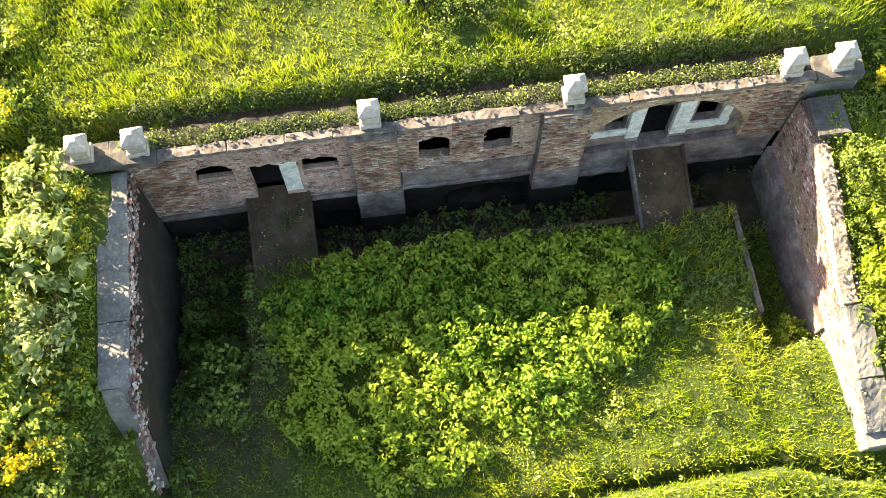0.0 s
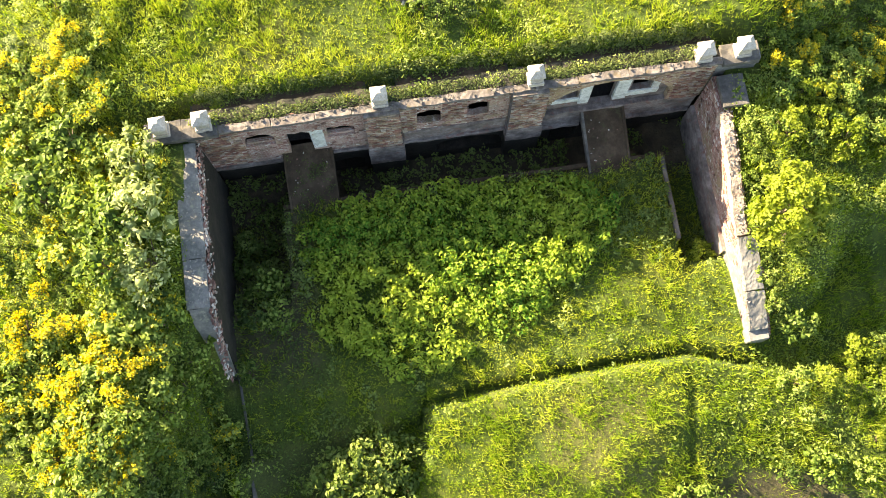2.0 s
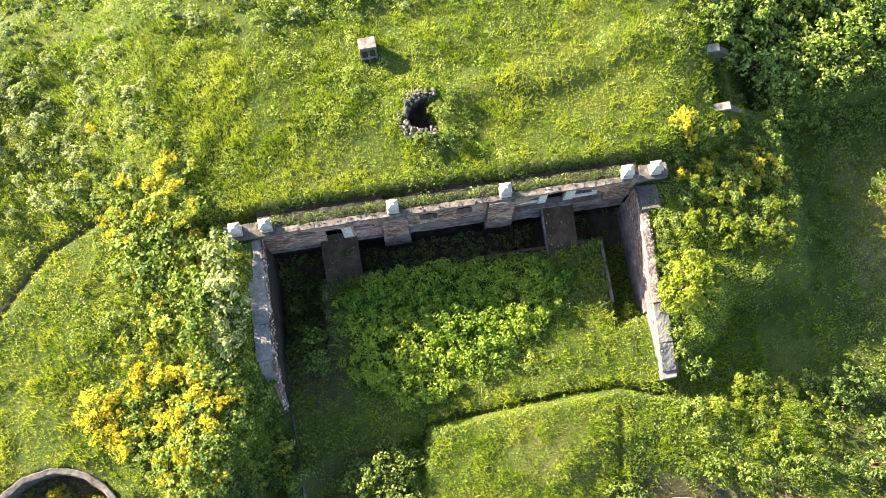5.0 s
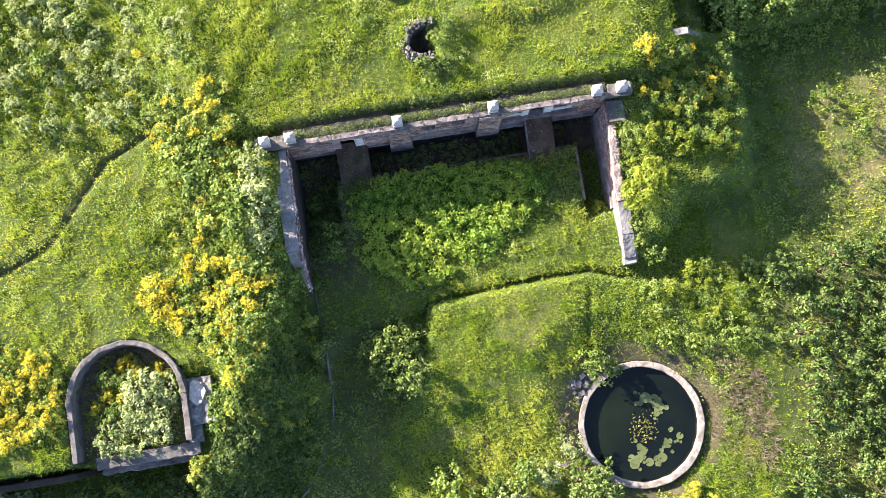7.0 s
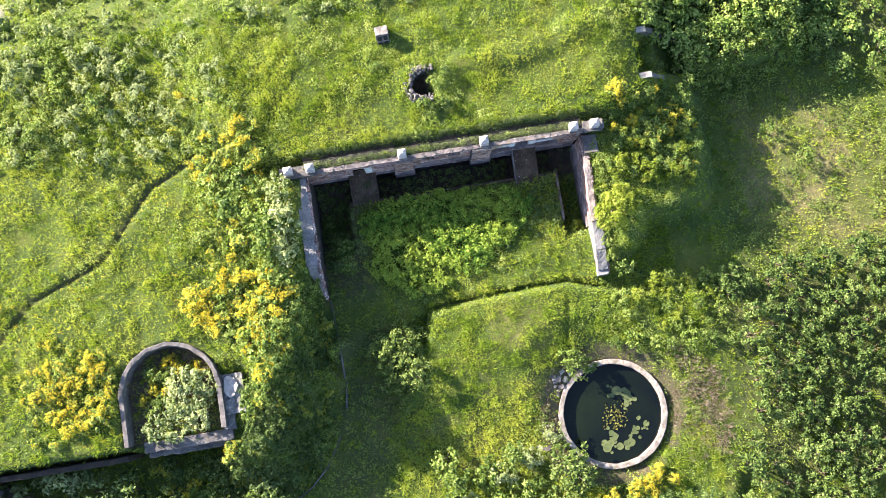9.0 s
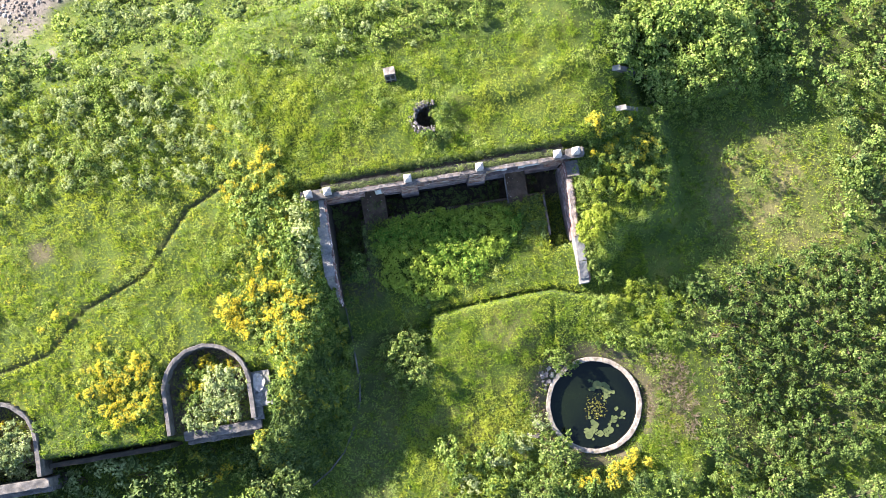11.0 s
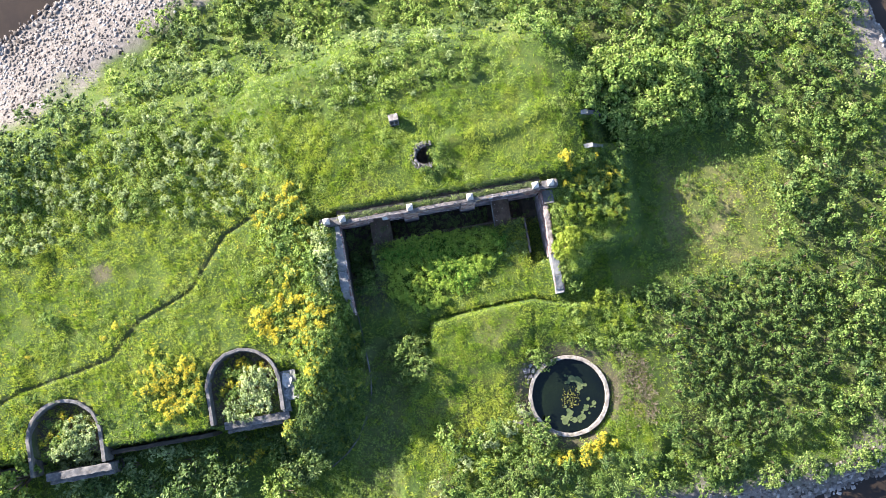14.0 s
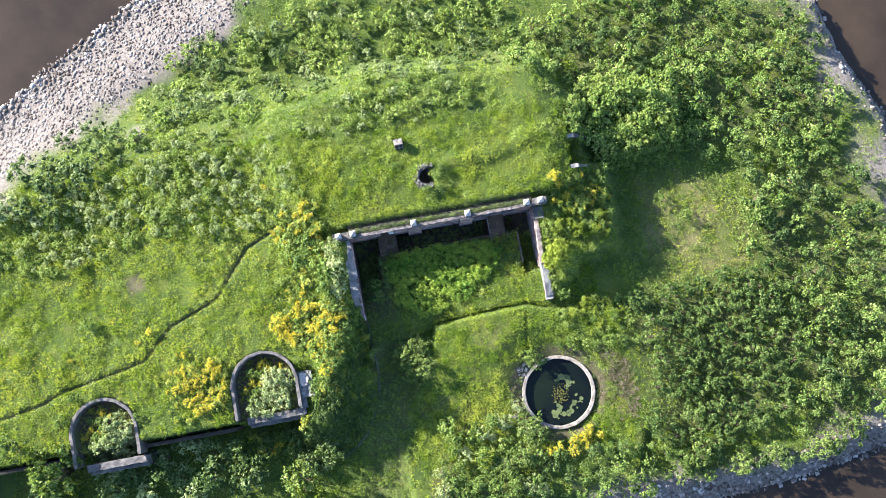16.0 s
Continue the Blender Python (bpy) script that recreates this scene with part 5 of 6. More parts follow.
for kind, x, y, s in (
    ("pale", -11.35, 18.9, 1.25), ("pale", -11.3, 17.0, 1.1), ("pale", -11.5, 15.8, 1.0), ("pale", -11.6, 21.4, 1.1), ("bush", -11.20, 20.28, 0.74), ("bush", -11.33, 14.73, 0.66), ("bush", -12.44, 18.00, 1.3), ("bush", -13.08, 16.48, 1.2), ("hazel", -13.19, 19.73, 0.98), ("hazel", -13.32, 21.81, 0.90), ("bush", -10.98, 21.40, 0.57), ("bush", -11.16, 18.00, 0.66), ("sparse", -10.80, 20.05, 0.6), ("bush", -12.9, 18.95, 0.9), ("sparse", -10.7, 14.9, 0.6), ("sparse", -10.95, 14.03, 0.92), ("bush", -11.57, 13.33, 0.74), ("bush", -10.54, 21.59, 0.5), ("bush", -10.47, 13.23, 0.5), ("bush", -10.35, 11.96, 0.48), ("bush", -10.13, 10.70, 0.45), ("sparse", -9.66, 9.50, 0.4), ("bush", -9.58, 8.57, 0.42), ("sparse", -10.40, 21.12, 0.5), ("lime", -9.66, 23.44, 0.3), ("lime", -7.87, 23.82, 0.42), ("bush", -12.93, 14.72, 0.90), ("bush", -14.67, 22.68, 1.2), ("bush", -15.91, 20.56, 1.25), ("hazel", -13.97, 19.69, 1.1), ("sparse", -15.40, 18.11, 1.1), ("hazel", -17.19, 23.34, 1.0), ("hazel", -17.66, 21.27, 1.0),
    ("tree", 17.51, 15.28, 1.15), ("lime", 23.48, 17.95, 0.7), ("lime", 25.06, 17.29, 0.6), ("lime", 24.41, 19.61, 0.6), ("lime", 18.47, 19.02, 0.7), ("lime", 21.28, 18.32, 0.85), ("lime", 17.60, 14.33, 0.75), ("bush", 18.80, 15.20, 0.9), ("bush", 18.02, 10.48, 0.9), ("lime", 14.71, 14.85, 0.55),
    ("crown", -3.4, 7.0, 1.5), ("crown", -2.2, 6.3, 1.4), ("crown", -4.6, 5.9, 1.55), ("crown", -3.0, 4.9, 1.6), ("crown", -4.3, 3.9, 1.45), ("crown", -2.2, 3.8, 1.4), ("crown", -3.4, 2.9, 1.3), ("bush", -7.28, 16.25, 1.0), ("bush", -6.89, 14.26, 0.9),
    ("dark", -16.32, -2.38, 0.6), ("dark", -15.18, -0.37, 0.6), ("dark", -17.65, -3.95, 0.7), ("dark", -14.70, -3.74, 0.6), ("dark", -16.23, 0.96, 0.6), ("dark", -13.59, -1.83, 0.5), ("lime", -51.78, -2.88, 1.3), ("lime", -21.95, -9.08, 1.1), ("lime", -18.93, -10.82, 1.1), ("lime", -55.61, 2.83, 1.1),
    ("bush", 12.78, 1.82, 0.85), ("hazel", 10.89, -6.24, 0.95), ("bush", 11.87, -7.51, 0.8), ("bush", 9.31, -4.77, 0.6), ("broom", 16.55, -9.25, 0.65), ("broom", 18.17, -8.37, 0.6), ("pale", 9.18, -3.29, 0.7), ("crown", 6.33, -11.13, 1.4), ("lime", 3.76, -9.25, 1.2),
    ("broom", 17.35, -10.13, 0.85), ("broom", 15.40, -10.80, 0.9), ("broom", 19.18, -9.36, 0.7), ("broom", 18.77, 25.80, 0.7), ("broom", 19.52, 24.39, 0.5), ("bush", 3.66, 28.31, 0.42), ("hazel", 3.25, 28.9, 0.35), ("bush", 3.0, 28.2, 0.28), ("dark", 4.6, 29.3, 0.4), ("dark", 4.3, 26.6, 0.45), ("bush", 2.18, 26.79, 0.5), ("bush", 4.34, 28.98, 0.4), ("bush", 3.87, 26.77, 0.55), ("bush", 2.88, 26.30, 0.45), ("bush", -1.56, 30.68, 0.45),
):
    plant(kind, x, y, s)
for c, n in ((PIT_A, 22), (PIT_B, 22)):
    for k in range(n):
        a = k * 2.4
        r = 3.1 * math.sqrt((k + 0.5) / n)
        x, y = r * math.cos(a), 0.1 + r * math.sin(a) * 1.05
        kind = ("silver" if k % 3 else "pale") if x - y > -0.6 else ("broom" if k % 2 else "bush")
        plant(kind, c[0] + x, c[1] + y - 0.4, 0.98 if kind in ("pale", "silver") else 0.62)
plant_zone(["broom", "broom", "hazel", "sparse"], [(-21.8, 11.9), (-19.5, 14.2), (-16.0, 14.8), (-12.4, 14.6), (-11.7, 10.3), (-13.0, 6.8), (-14.6, 5.7), (-16.8, 8.0), (-18.2, 9.9), (-20.9, 10.8)], 0.95, (0.7, 1.05), seed=1)
plant_zone(["broom", "sparse", "hazel", "hazel"], [(-22.3, 27.7), (-17.5, 24.6), (-13.0, 25.0), (-12.5, 29.2), (-18.2, 32.4)], 2.3, (0.4, 0.65), seed=33)
plant_zone(["broom", "broom", "sparse"], [(-35.0, 9.1), (-30.4, 9.8), (-28.0, 9.6), (-28.0, 6.9), (-28.9, 3.6), (-32.4, 3.6), (-34.6, 6.0)], 1.15, (0.4, 0.75), seed=2)
plant_zone(["sparse", "broom"], [(-25.6, 8.0), (-23.0, 8.7), (-20.9, 7.6), (-20.4, 6.4), (-23.2, 7.2), (-25.8, 6.6)], 1.0, (0.35, 0.5), seed=41)
plant_zone(["sparse", "sparse", "broom"], [(-38.5, 9.0), (-34.0, 11.5), (-28.5, 10.6), (-28.0, 3.2), (-35.5, 2.4)], 1.9, (0.3, 0.55), seed=47)
plant_zone(["bush", "dark", "sparse", "bush"], [(-16.4, 4.7), (-13.5, 6.7), (-10.7, 9.4), (-9.8, 3.2), (-11.2, -2.0), (-14.1, -5.2), (-19.0, -6.3), (-19.0, 0.1), (-16.8, 0.6)], 0.8, (0.36, 0.62), seed=3)
plant_zone(["bush", "bush", "sparse"], [(-16.6, 2.6), (-14.0, 5.6), (-12.0, 9.4), (-12.6, 10.4), (-14.8, 7.6), (-17.0, 4.2)], 1.0, (0.7, 0.95), seed=46)
plant_zone(["bush", "dark", "dark"], [(-19.0, -0.8), (-16.0, 2.4), (-14.0, 1.8), (-13.2, -1.5), (-14.6, -4.8), (-21.0, -7.5)], 1.0, (0.42, 0.7), seed=49)
plant_zone(["hazel", "sparse", "hazel", "broom"], [(-19.5, 27.5), (-19.0, 15.0), (-12.6, 15.2), (-12.2, 24.5), (-14.5, 27.5)], 1.55, (0.45, 0.8), seed=44)
plant_zone(["dark", "sombre", "bush"], [(-21.5, -2.6), (-16.5, -1.6), (-15.2, -4.6), (-18.0, -7.0), (-22.0, -6.2)], 1.5, (0.95, 1.25), seed=50)
plant_zone(["silver", "sombre", "sombre", "dark"], [(-46.5, -0.6), (-28.5, -0.9), (-26.0, -3.0), (-27.5, -7.0), (-46.5, -6.2)], 1.5, (1.45, 2.0), seed=4)
plant_zone(["dark", "sparse", "broom", "bush"], [(-27.6, -0.8), (-18.2, -0.8), (-16.5, -4.5), (-21, -6.0), (-25.5, -4.0)], 1.35, (0.6, 0.95), seed=42)
plant_zone(["sparse", "bush", "broom", "bush", "bush"], [(17.8, 23.2), (19.4, 25.7), (25.8, 25.5), (28.1, 21.0), (25.1, 17.6), (21.6, 19.2)], 1.25, (0.38, 0.6), seed=5)
plant_zone(["thick"], [(26.8, 8.2), (34.8, 9.0), (47.6, 9.7), (50.1, -1.1), (44.6, -10.6), (33.1, -14.4), (25.8, -10.0), (28.3, -0.9)], 1.3, (0.9, 1.35), seed=6)
plant_zone(["fresh", "thick", "dark", "fresh"], [(47.4, 5.2), (46.1, 21.0), (59.3, 28.4), (65.6, 9.1), (64.1, -14.0), (47.0, -13.9), (50.1, -1.1)], 1.95, (0.7, 1.4), clear_of_shore, 7)
plant_zone(["fresh", "fresh", "dark", "bush"], [(37.0, 36.0), (39.0, 27.6), (39.6, 26.7), (46.1, 21.0), (61.4, 26.6), (59.6, 42.6), (37.6, 53.2), (18.9, 49.9), (15.3, 43.3), (25.2, 37.7)], 1.95, (0.7, 1.35), clear_of_shore, 8)
def thicket(poly, spacing, seed):
    """Shrubs down the flank of the mound: low on the slope, tallest at its foot."""
    rng = np.random.default_rng(seed)
    done = []
    for _ in range(4000):
        x, y = rng.uniform(22, 40), rng.uniform(25, 42)
        out = -float(inside(x, y, ROOF))
        size = float(np.interp(out, [0, 1.5, 3.5, 6, 10], [0.5, 0.75, 1.25, 1.4, 1.2])) * rng.uniform(0.85, 1.15) * (0.45 + 0.55 * float(smooth(26.5, 31.0, y)))
        if inside(x, y, poly) < 0 or any((x - a) ** 2 + (y - b) ** 2 < (spacing * (0.25 + 0.25 * (size + c))) ** 2 for a, b, c in done):
            continue
        done.append((x, y, size))
        plant(("fresh", "hazel", "hazel", "fresh", "fresh", "hazel")[rng.integers(6)], x, y, size, high=1.15)


thicket([(22.2, 31.6), (22.8, 35.0), (25.2, 38.6), (37.6, 35.9), (38.4, 27.3), (31.2, 25.7), (26.4, 26.2), (26.0, 30.3)], 1.5, 5)
plant_zone(["hazel", "fresh", "hazel", "fresh"], [(30.5, 34.5), (38.5, 28.5), (43.5, 30.5), (42.5, 40.0), (33.0, 42.0)], 1.7, (1.0, 1.6), seed=48)
plant_zone(["thick"], [(22.2, 27.1), (24.6, 27.0), (24.4, 29.4), (22.1, 29.5)], 1.6, (0.35, 0.5), seed=30)
plant_zone(["hazel", "hazel", "silver", "sombre"], [(-36.2, 46.4), (-22.7, 41.1), (-5.7, 43.2), (17.3, 42.0), (16.9, 54.9), (-3.7, 58.3), (-28.1, 54.8)], 2.05, (0.6, 1.2), clear_of_shore, 10)
plant_zone(["sombre", "sombre", "sombre", "silver"], [(-56.5, 34.5), (-48.0, 33.0), (-40.5, 37.0), (-37.0, 45.0), (-43.8, 45.0)], 2.0, (1.1, 1.8), clear_of_shore, 11)
plant_zone(["hazel", "hazel", "hazel", "sombre"], [(-49.6, 37.6), (-38.1, 42.9), (-28.4, 49.9), (-16.8, 54.9), (-13.2, 49.9), (-32.3, 39.3), (-48.0, 32.2)], 2.9, (0.6, 1.2), seed=19)
plant_zone(["hazel", "pale", "silver", "hazel"], [(-59.9, 28.6), (-48.7, 24.9), (-34.8, 27.7), (-22.9, 34.0), (-28.4, 39.3), (-42.0, 34.9), (-55.5, 37.5)], 1.7, (0.35, 0.7), clear_of_shore, 12)
plant_zone(["hazel", "hazel", "silver"], [(-36, 36), (-26, 34), (-22, 41), (-30, 47), (-36, 43)], 1.9, (0.4, 0.75), seed=43)
plant_zone(["fresh", "fresh", "bush", "dark"], [(-6.4, -13.9), (4.2, -10.6), (9.5, -10.6), (23.2, -10.6), (36.4, -14.9), (51.4, -15.5), (49.5, -18.3), (25.8, -17.2), (-0.0, -20.5)], 1.9, (0.6, 1.15), clear_of_shore, 13)
plant_zone(["hazel", "silver", "hazel"], [(-8.6, 35.6), (7.8, 36.9), (11.6, 40.4), (-3.8, 41.7), (-13.3, 38.1)], 1.9, (0.4, 0.85), seed=14)
plant_zone(["hazel", "silver", "pale", "silver"], [(-34.8, 27.6), (-19.4, 25.9), (-13.4, 31.0), (-17.1, 37.9), (-26.6, 35.8)], 2.2, (0.35, 0.75), seed=15)
plant_zone(["sombre", "hazel", "sombre"], [(-62.9, -3.1), (-54.4, -2.0), (-48.6, -7.3), (-29.8, -10.6), (-8.6, -13.8), (-0.0, -23.0), (-64.4, -16.0)], 2.2, (1.0, 1.6), clear_of_shore, 16)
plant_zone(["bush", "pale", "bush"], [(-0.0, -5.4), (4.1, -4.8), (8.5, -4.1), (10.2, -8.4), (12.6, -10.6), (10.7, -15.0), (-4.3, -15.0), (-3.2, -9.5)], 1.7, (0.6, 1.1), seed=21)
plant_zone(["bush", "sparse", "hazel"], [(-12.6, 13.3), (-10.4, 13.5), (-9.5, 9.8), (-10.0, 7.4), (-12.5, 8.2)], 1.25, (0.55, 0.85), seed=22)
plant_zone(["dark", "thick"], [(-8.7, 10.9), (-7.2, 11.3), (-7.0, 20.0), (-8.6, 20.2)], 1.5, (0.55, 0.85), seed=23)
for y in np.arange(11.4, 21.6, 0.75):
    plant(("hazel", "bush", "sparse")[int(y * 4) % 3], 16.75 + PLANT.uniform(-0.25, 0.2), y, PLANT.uniform(0.3, 0.5))
plant_zone(["hazel", "lime", "bush"], [(16.8, 8.0), (22.2, 9.6), (26.7, 8.2), (28.0, 2.1), (25.2, 1.6), (20.4, 2.7), (16.7, 3.7)], 1.7, (0.35, 0.75), seed=31)
plant_zone(["bush", "lime", "fresh"], [(17.9, 19.3), (18.6, 22.9), (22.9, 24.6), (26.6, 20.5), (24.1, 17.6), (20.0, 17.3)], 1.3, (0.4, 0.62), seed=32)
for x, y, s in ((-47.94, 8.39, 0.8), (-50.25, 5.45, 0.9), (-50.41, 1.82, 0.9), (-45.56, 8.03, 0.55), (-40.20, 4.44, 0.5), (-48.45, -0.32, 0.9), (-43.77, 0.78, 0.8), (-45.32, 2.63, 1.0)):
    plant("bush", x, y, s)
for x, y, s in ((-14.11, 27.96, 0.7), (-13.78, 26.00, 0.75), (-15.51, 26.62, 0.6), (-36.97, 14.95, 0.55), (-38.85, 13.87, 0.4), (-47.78, 13.19, 0.4), (-23.80, -2.99, 0.7), (-21.93, -3.31, 0.6)):
    plant("broom", x, y, s)
for x, y, s in ((-45.02, 17.09, 0.9), (-32.27, 29.98, 1.0), (-26.29, 31.80, 1.0), (45.18, 12.79, 1.5), (47.02, 16.13, 1.6), (50.03, 17.47, 1.5), (36.88, 17.99, 0.8), (34.10, 20.50, 0.9), (57.91, 4.08, 1.3), (61.02, -5.27, 1.0)):
    plant("bush", x, y, s)


# ---- grass and undergrowth ----
def scatter(rng, x0, x1, y0, y1, density, mask):
    n = int((x1 - x0) * (y1 - y0) * density)
    x, y = rng.uniform(x0, x1, n), rng.uniform(y0, y1, n)
    keep = rng.random(n) < mask(x, y)
    return x[keep], y[keep]


def footing(x, y):
    """The height at which a plant stands; on the parapet's back edge it hangs over from the roof."""
    edge = (y > 22.5) & (y < 23.3) & (x > -9.3) & (x < 16)
    return np.where(edge, 6.38, height(x, y))


def bare(x, y):
    """1 where plants may grow, 0 in water, ditches, pits, walls and on stones."""
    d = inside(x, y, SHORE)
    ok = smooth(-1.0, 3.0, d - shore_width(x, y) + 4 * (field(x, y, 0.35, 6) - 0.5))
    ok *= 1 - ((inside(x, y, COURT) > 0) & (y > 19.85) & (y < 22.4))
    ok *= 1 - ((x > np.where(y > 14.45, -10.2, -10.05)) & (x < -8.85) & (y > 8.9) & (y < 22.8))
    ok *= 1 - ((x > 15.5) & (x < 16.0 + 0.5 * (field(x, y, 0.7, 43) - 0.5)) & (y > 10.0) & (y < 22.8))
    ok *= 1 - ((y > 22.1) & (y < 22.72 + 0.3 * (field(x, y, 1.1, 41) - 0.4)) & (x > -11.5) & (x < 18))
    ok *= 1 - 0.97 * ((y > 22.2) & (y < 23.1) & (x > -11.5) & (x < 18))
    ok *= np.hypot(x - RING[0], y - RING[1]) > 5.1
    r = np.hypot(x - RING[0], y - RING[1])
    ok *= 1 - 0.75 * smooth(7.4, 6.2, r) * smooth(0.3, 0.5, field(x, y, 0.4, 71))
    ok *= 1 - 0.45 * smooth(0, 1.2, inside(x, y, DRY_PATCH) + 2.4 * (field(x, y, 0.5, 73) - 0.5))
    ok *= np.hypot(x - 2.6, y - 28.65) > np.where(x - 2.6 > 0.3, 0.0, 1.4)
    for p in (PIT_A, PIT_B):
        ok *= ~((in_pit(x, y, p, 4.6) > 0) & (in_pit(x, y, p, 3.8) < 0))
    ok *= 1 - ((x > -19.4) & (x < -17.0) & (y > 2.7) & (y < 6.2))
    ok *= 1 - 0.45 * smooth(-0.5, 1.0, inside(x, y, PATH))
    ok *= 1 - 0.8 * smooth(1.9, 0.7, np.hypot(x + 37.9, y - 21.9) + 1.2 * (field(x, y, 0.8, 67) - 0.5))
    ok *= smooth(0.08, 0.26, along_line(x, y, TRACK))
    ok *= smooth(0.02, 0.22, along_line(x, y, KERB))
    return ok


def blades(name, x, y, tall, wide, count, lean, rng, tone, material):
    """Tufts of blades, each one bent triangle pair."""
    n = len(x)
    z = footing(x, y)
    x, y, z, tall, tone = (np.repeat(v, count) for v in (x, y, z, tall, tone))
    n *= count
    a = rng.uniform(0, 2 * math.pi, n)
    x = x + rng.normal(0, 0.05, n)
    y = y + rng.normal(0, 0.05, n)
    out = rng.uniform(0.2, 1.0, n) * lean * tall
    w = wide * rng.uniform(0.6, 1.4, n)
    foot = np.stack([x, y, z - 0.03], 1)
    side = np.stack([-np.sin(a) * w, np.cos(a) * w, np.zeros(n)], 1)
    tip = foot + np.stack([np.cos(a) * out, np.sin(a) * out, tall * rng.uniform(0.6, 1.1, n)], 1)
    verts = np.stack([foot - side, foot + side, tip], 1).reshape(-1, 3)
    faces = np.arange(3 * n).reshape(-1, 3)
    return mesh_of(name, verts, faces, material, tone=np.repeat(np.clip(tone + rng.uniform(-0.3, 0.3, n), 0, 1), 3))


def lush(x, y):
    """Broad patches of yellower and deeper green."""
    dry = smooth(-0.5, 0.5, inside(x, y, BANK)) * smooth(16, 11, x) + smooth(0, 1.5, inside(x, y, COURT)) * smooth(16, 13, y) + 0.7 * smooth(0, 4, inside(x, y, [(-8.8, 22.8), (15.0, 23.2), (19.8, 27.7), (19.4, 36.9), (5.8, 36.9), (5.9, 26.9), (-8.8, 27.5)]))
    straw = smooth(0, 3, inside(x, y, [(30.5, 8.2), (30.8, 24.8), (37.8, 24.8), (46.2, 20.0), (46.2, 8.2)]))
    return 0.42 * straw + 0.2 * smooth(0, 4, inside(x, y, MEADOW)) + 0.4 * field(x, y, 0.13, 8) + 0.32 * field(x, y, 0.55, 9) + 0.3 * field(x, y, 1.5, 11) + 0.42 * dry * field(x, y, 0.8, 10)


GR = np.random.default_rng(21)
for n, (x0, x1, y0, y1, density, tall, count, wide) in enumerate((
    (-15, 23, 8.5, 36, 52, 0.26, 4, 0.02),
    (-5, 24, -10, 8.5, 52, 0.3, 4, 0.017),
    (-60, -9, 0, 38, 31, 0.3, 4, 0.025),
    (22, 68, -18, 52, 12, 0.24, 4, 0.03),
    (-60, 26, 36, 66, 7, 0.28, 4, 0.035),
    (-60, 24, -24, 0, 10, 0.28, 4, 0.035),
)):
    gx1, gy1 = scatter(GR, x0, x1, y0, y1, density, lambda x, y: bare(x, y) * (0.6 + 0.4 * field(x, y, 0.9, 12)) * (1 - 0.6 * (inside(x, y, COURT) > 0) * smooth(-4.0, -5.0, x) * (y > 8)))
    size = tall * (0.45 + 0.5 * field(gx1, gy1, 0.5, 14) + 1.1 * smooth(0.45, 0.85, field(gx1, gy1, 1.15, 13)))
    tagged(new("grass", blades("grass", gx1, gy1, size, wide, count, 0.8, GR, lush(gx1, gy1), GRASS)), "sunlit yellow-green meadow grass", "grass", kind="stuff")


def rough(x, y):
    """Where the turf is rough and tussocky rather than lawn-like."""
    lawn = smooth(0, 2, inside(x, y, [(-8.9, 21.0), (17.5, 22.3), (20.8, 26.7), (19.5, 35.1), (8.8, 36.0), (3.9, 31.5), (-8.7, 28.3)]))
    lawn = np.maximum(lawn, smooth(0, 1, inside(x, y, BANK)) * smooth(16, 12, x))
    lawn = np.maximum(lawn, inside(x, y, COURT) > -0.5)
    return bare(x, y) * (1 - 0.5 * lawn) * smooth(0.25, 0.7, field(x, y, 0.45, 51))


for x0, x1, y0, y1, density, tall, wide in ((-24, 24, -12, 44, 3.4, 0.4, 0.016), (-60, -24, 0, 44, 2.8, 0.42, 0.018), (24, 66, -16, 50, 1.7, 0.32, 0.02)):
    tx, ty = scatter(GR, x0, x1, y0, y1, density, rough)
    tone = 0.12 + 0.4 * GR.random(len(tx)) + 0.25 * field(tx, ty, 0.2, 52)
    k = np.repeat(np.arange(len(tx)), 7)
    tagged(new("tussock_grass", blades("tussock_grass", tx[k] + GR.normal(0, 0.12, len(k)), ty[k] + GR.normal(0, 0.12, len(k)), np.repeat(tall * GR.uniform(0.6, 1.4, len(tx)), 7), wide, 3, 0.9, GR, tone[k], GRASS)), "tall rough tussocks of meadow grass", "grass", kind="stuff")


def rosettes(name, label, x, y, tall, size, per, material, rng, spread=0.16):
    """Low broad-leaved plants: a few leaves round a stalk at each place."""
    z = footing(x, y)
    n = len(x)
    k = np.repeat(np.arange(n), per)
    a = rng.uniform(0, 2 * math.pi, n * per)
    r = spread * np.sqrt(rng.random(n * per))
    h = (tall[k] if hasattr(tall, "__len__") else tall) * (1 - 0.9 * (r / spread) ** 2 * 0.6) * rng.uniform(0.55, 1.0, n * per)
    c = np.stack([x[k] + r * np.cos(a), y[k] + r * np.sin(a), z[k] + h], 1)
    outs = np.stack([np.cos(a), np.sin(a), np.full(n * per, 0.8)], 1)
    # tone rises with height: lit tops and shaded bases put into the colour
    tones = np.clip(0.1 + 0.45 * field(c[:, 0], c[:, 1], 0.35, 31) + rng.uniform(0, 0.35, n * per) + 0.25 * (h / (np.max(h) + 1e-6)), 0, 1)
    return tagged(new(name, leaf_mesh(name, c, outs, size, material, rng, tones, 0.5, 0.6)), label, "undergrowth", kind="stuff")


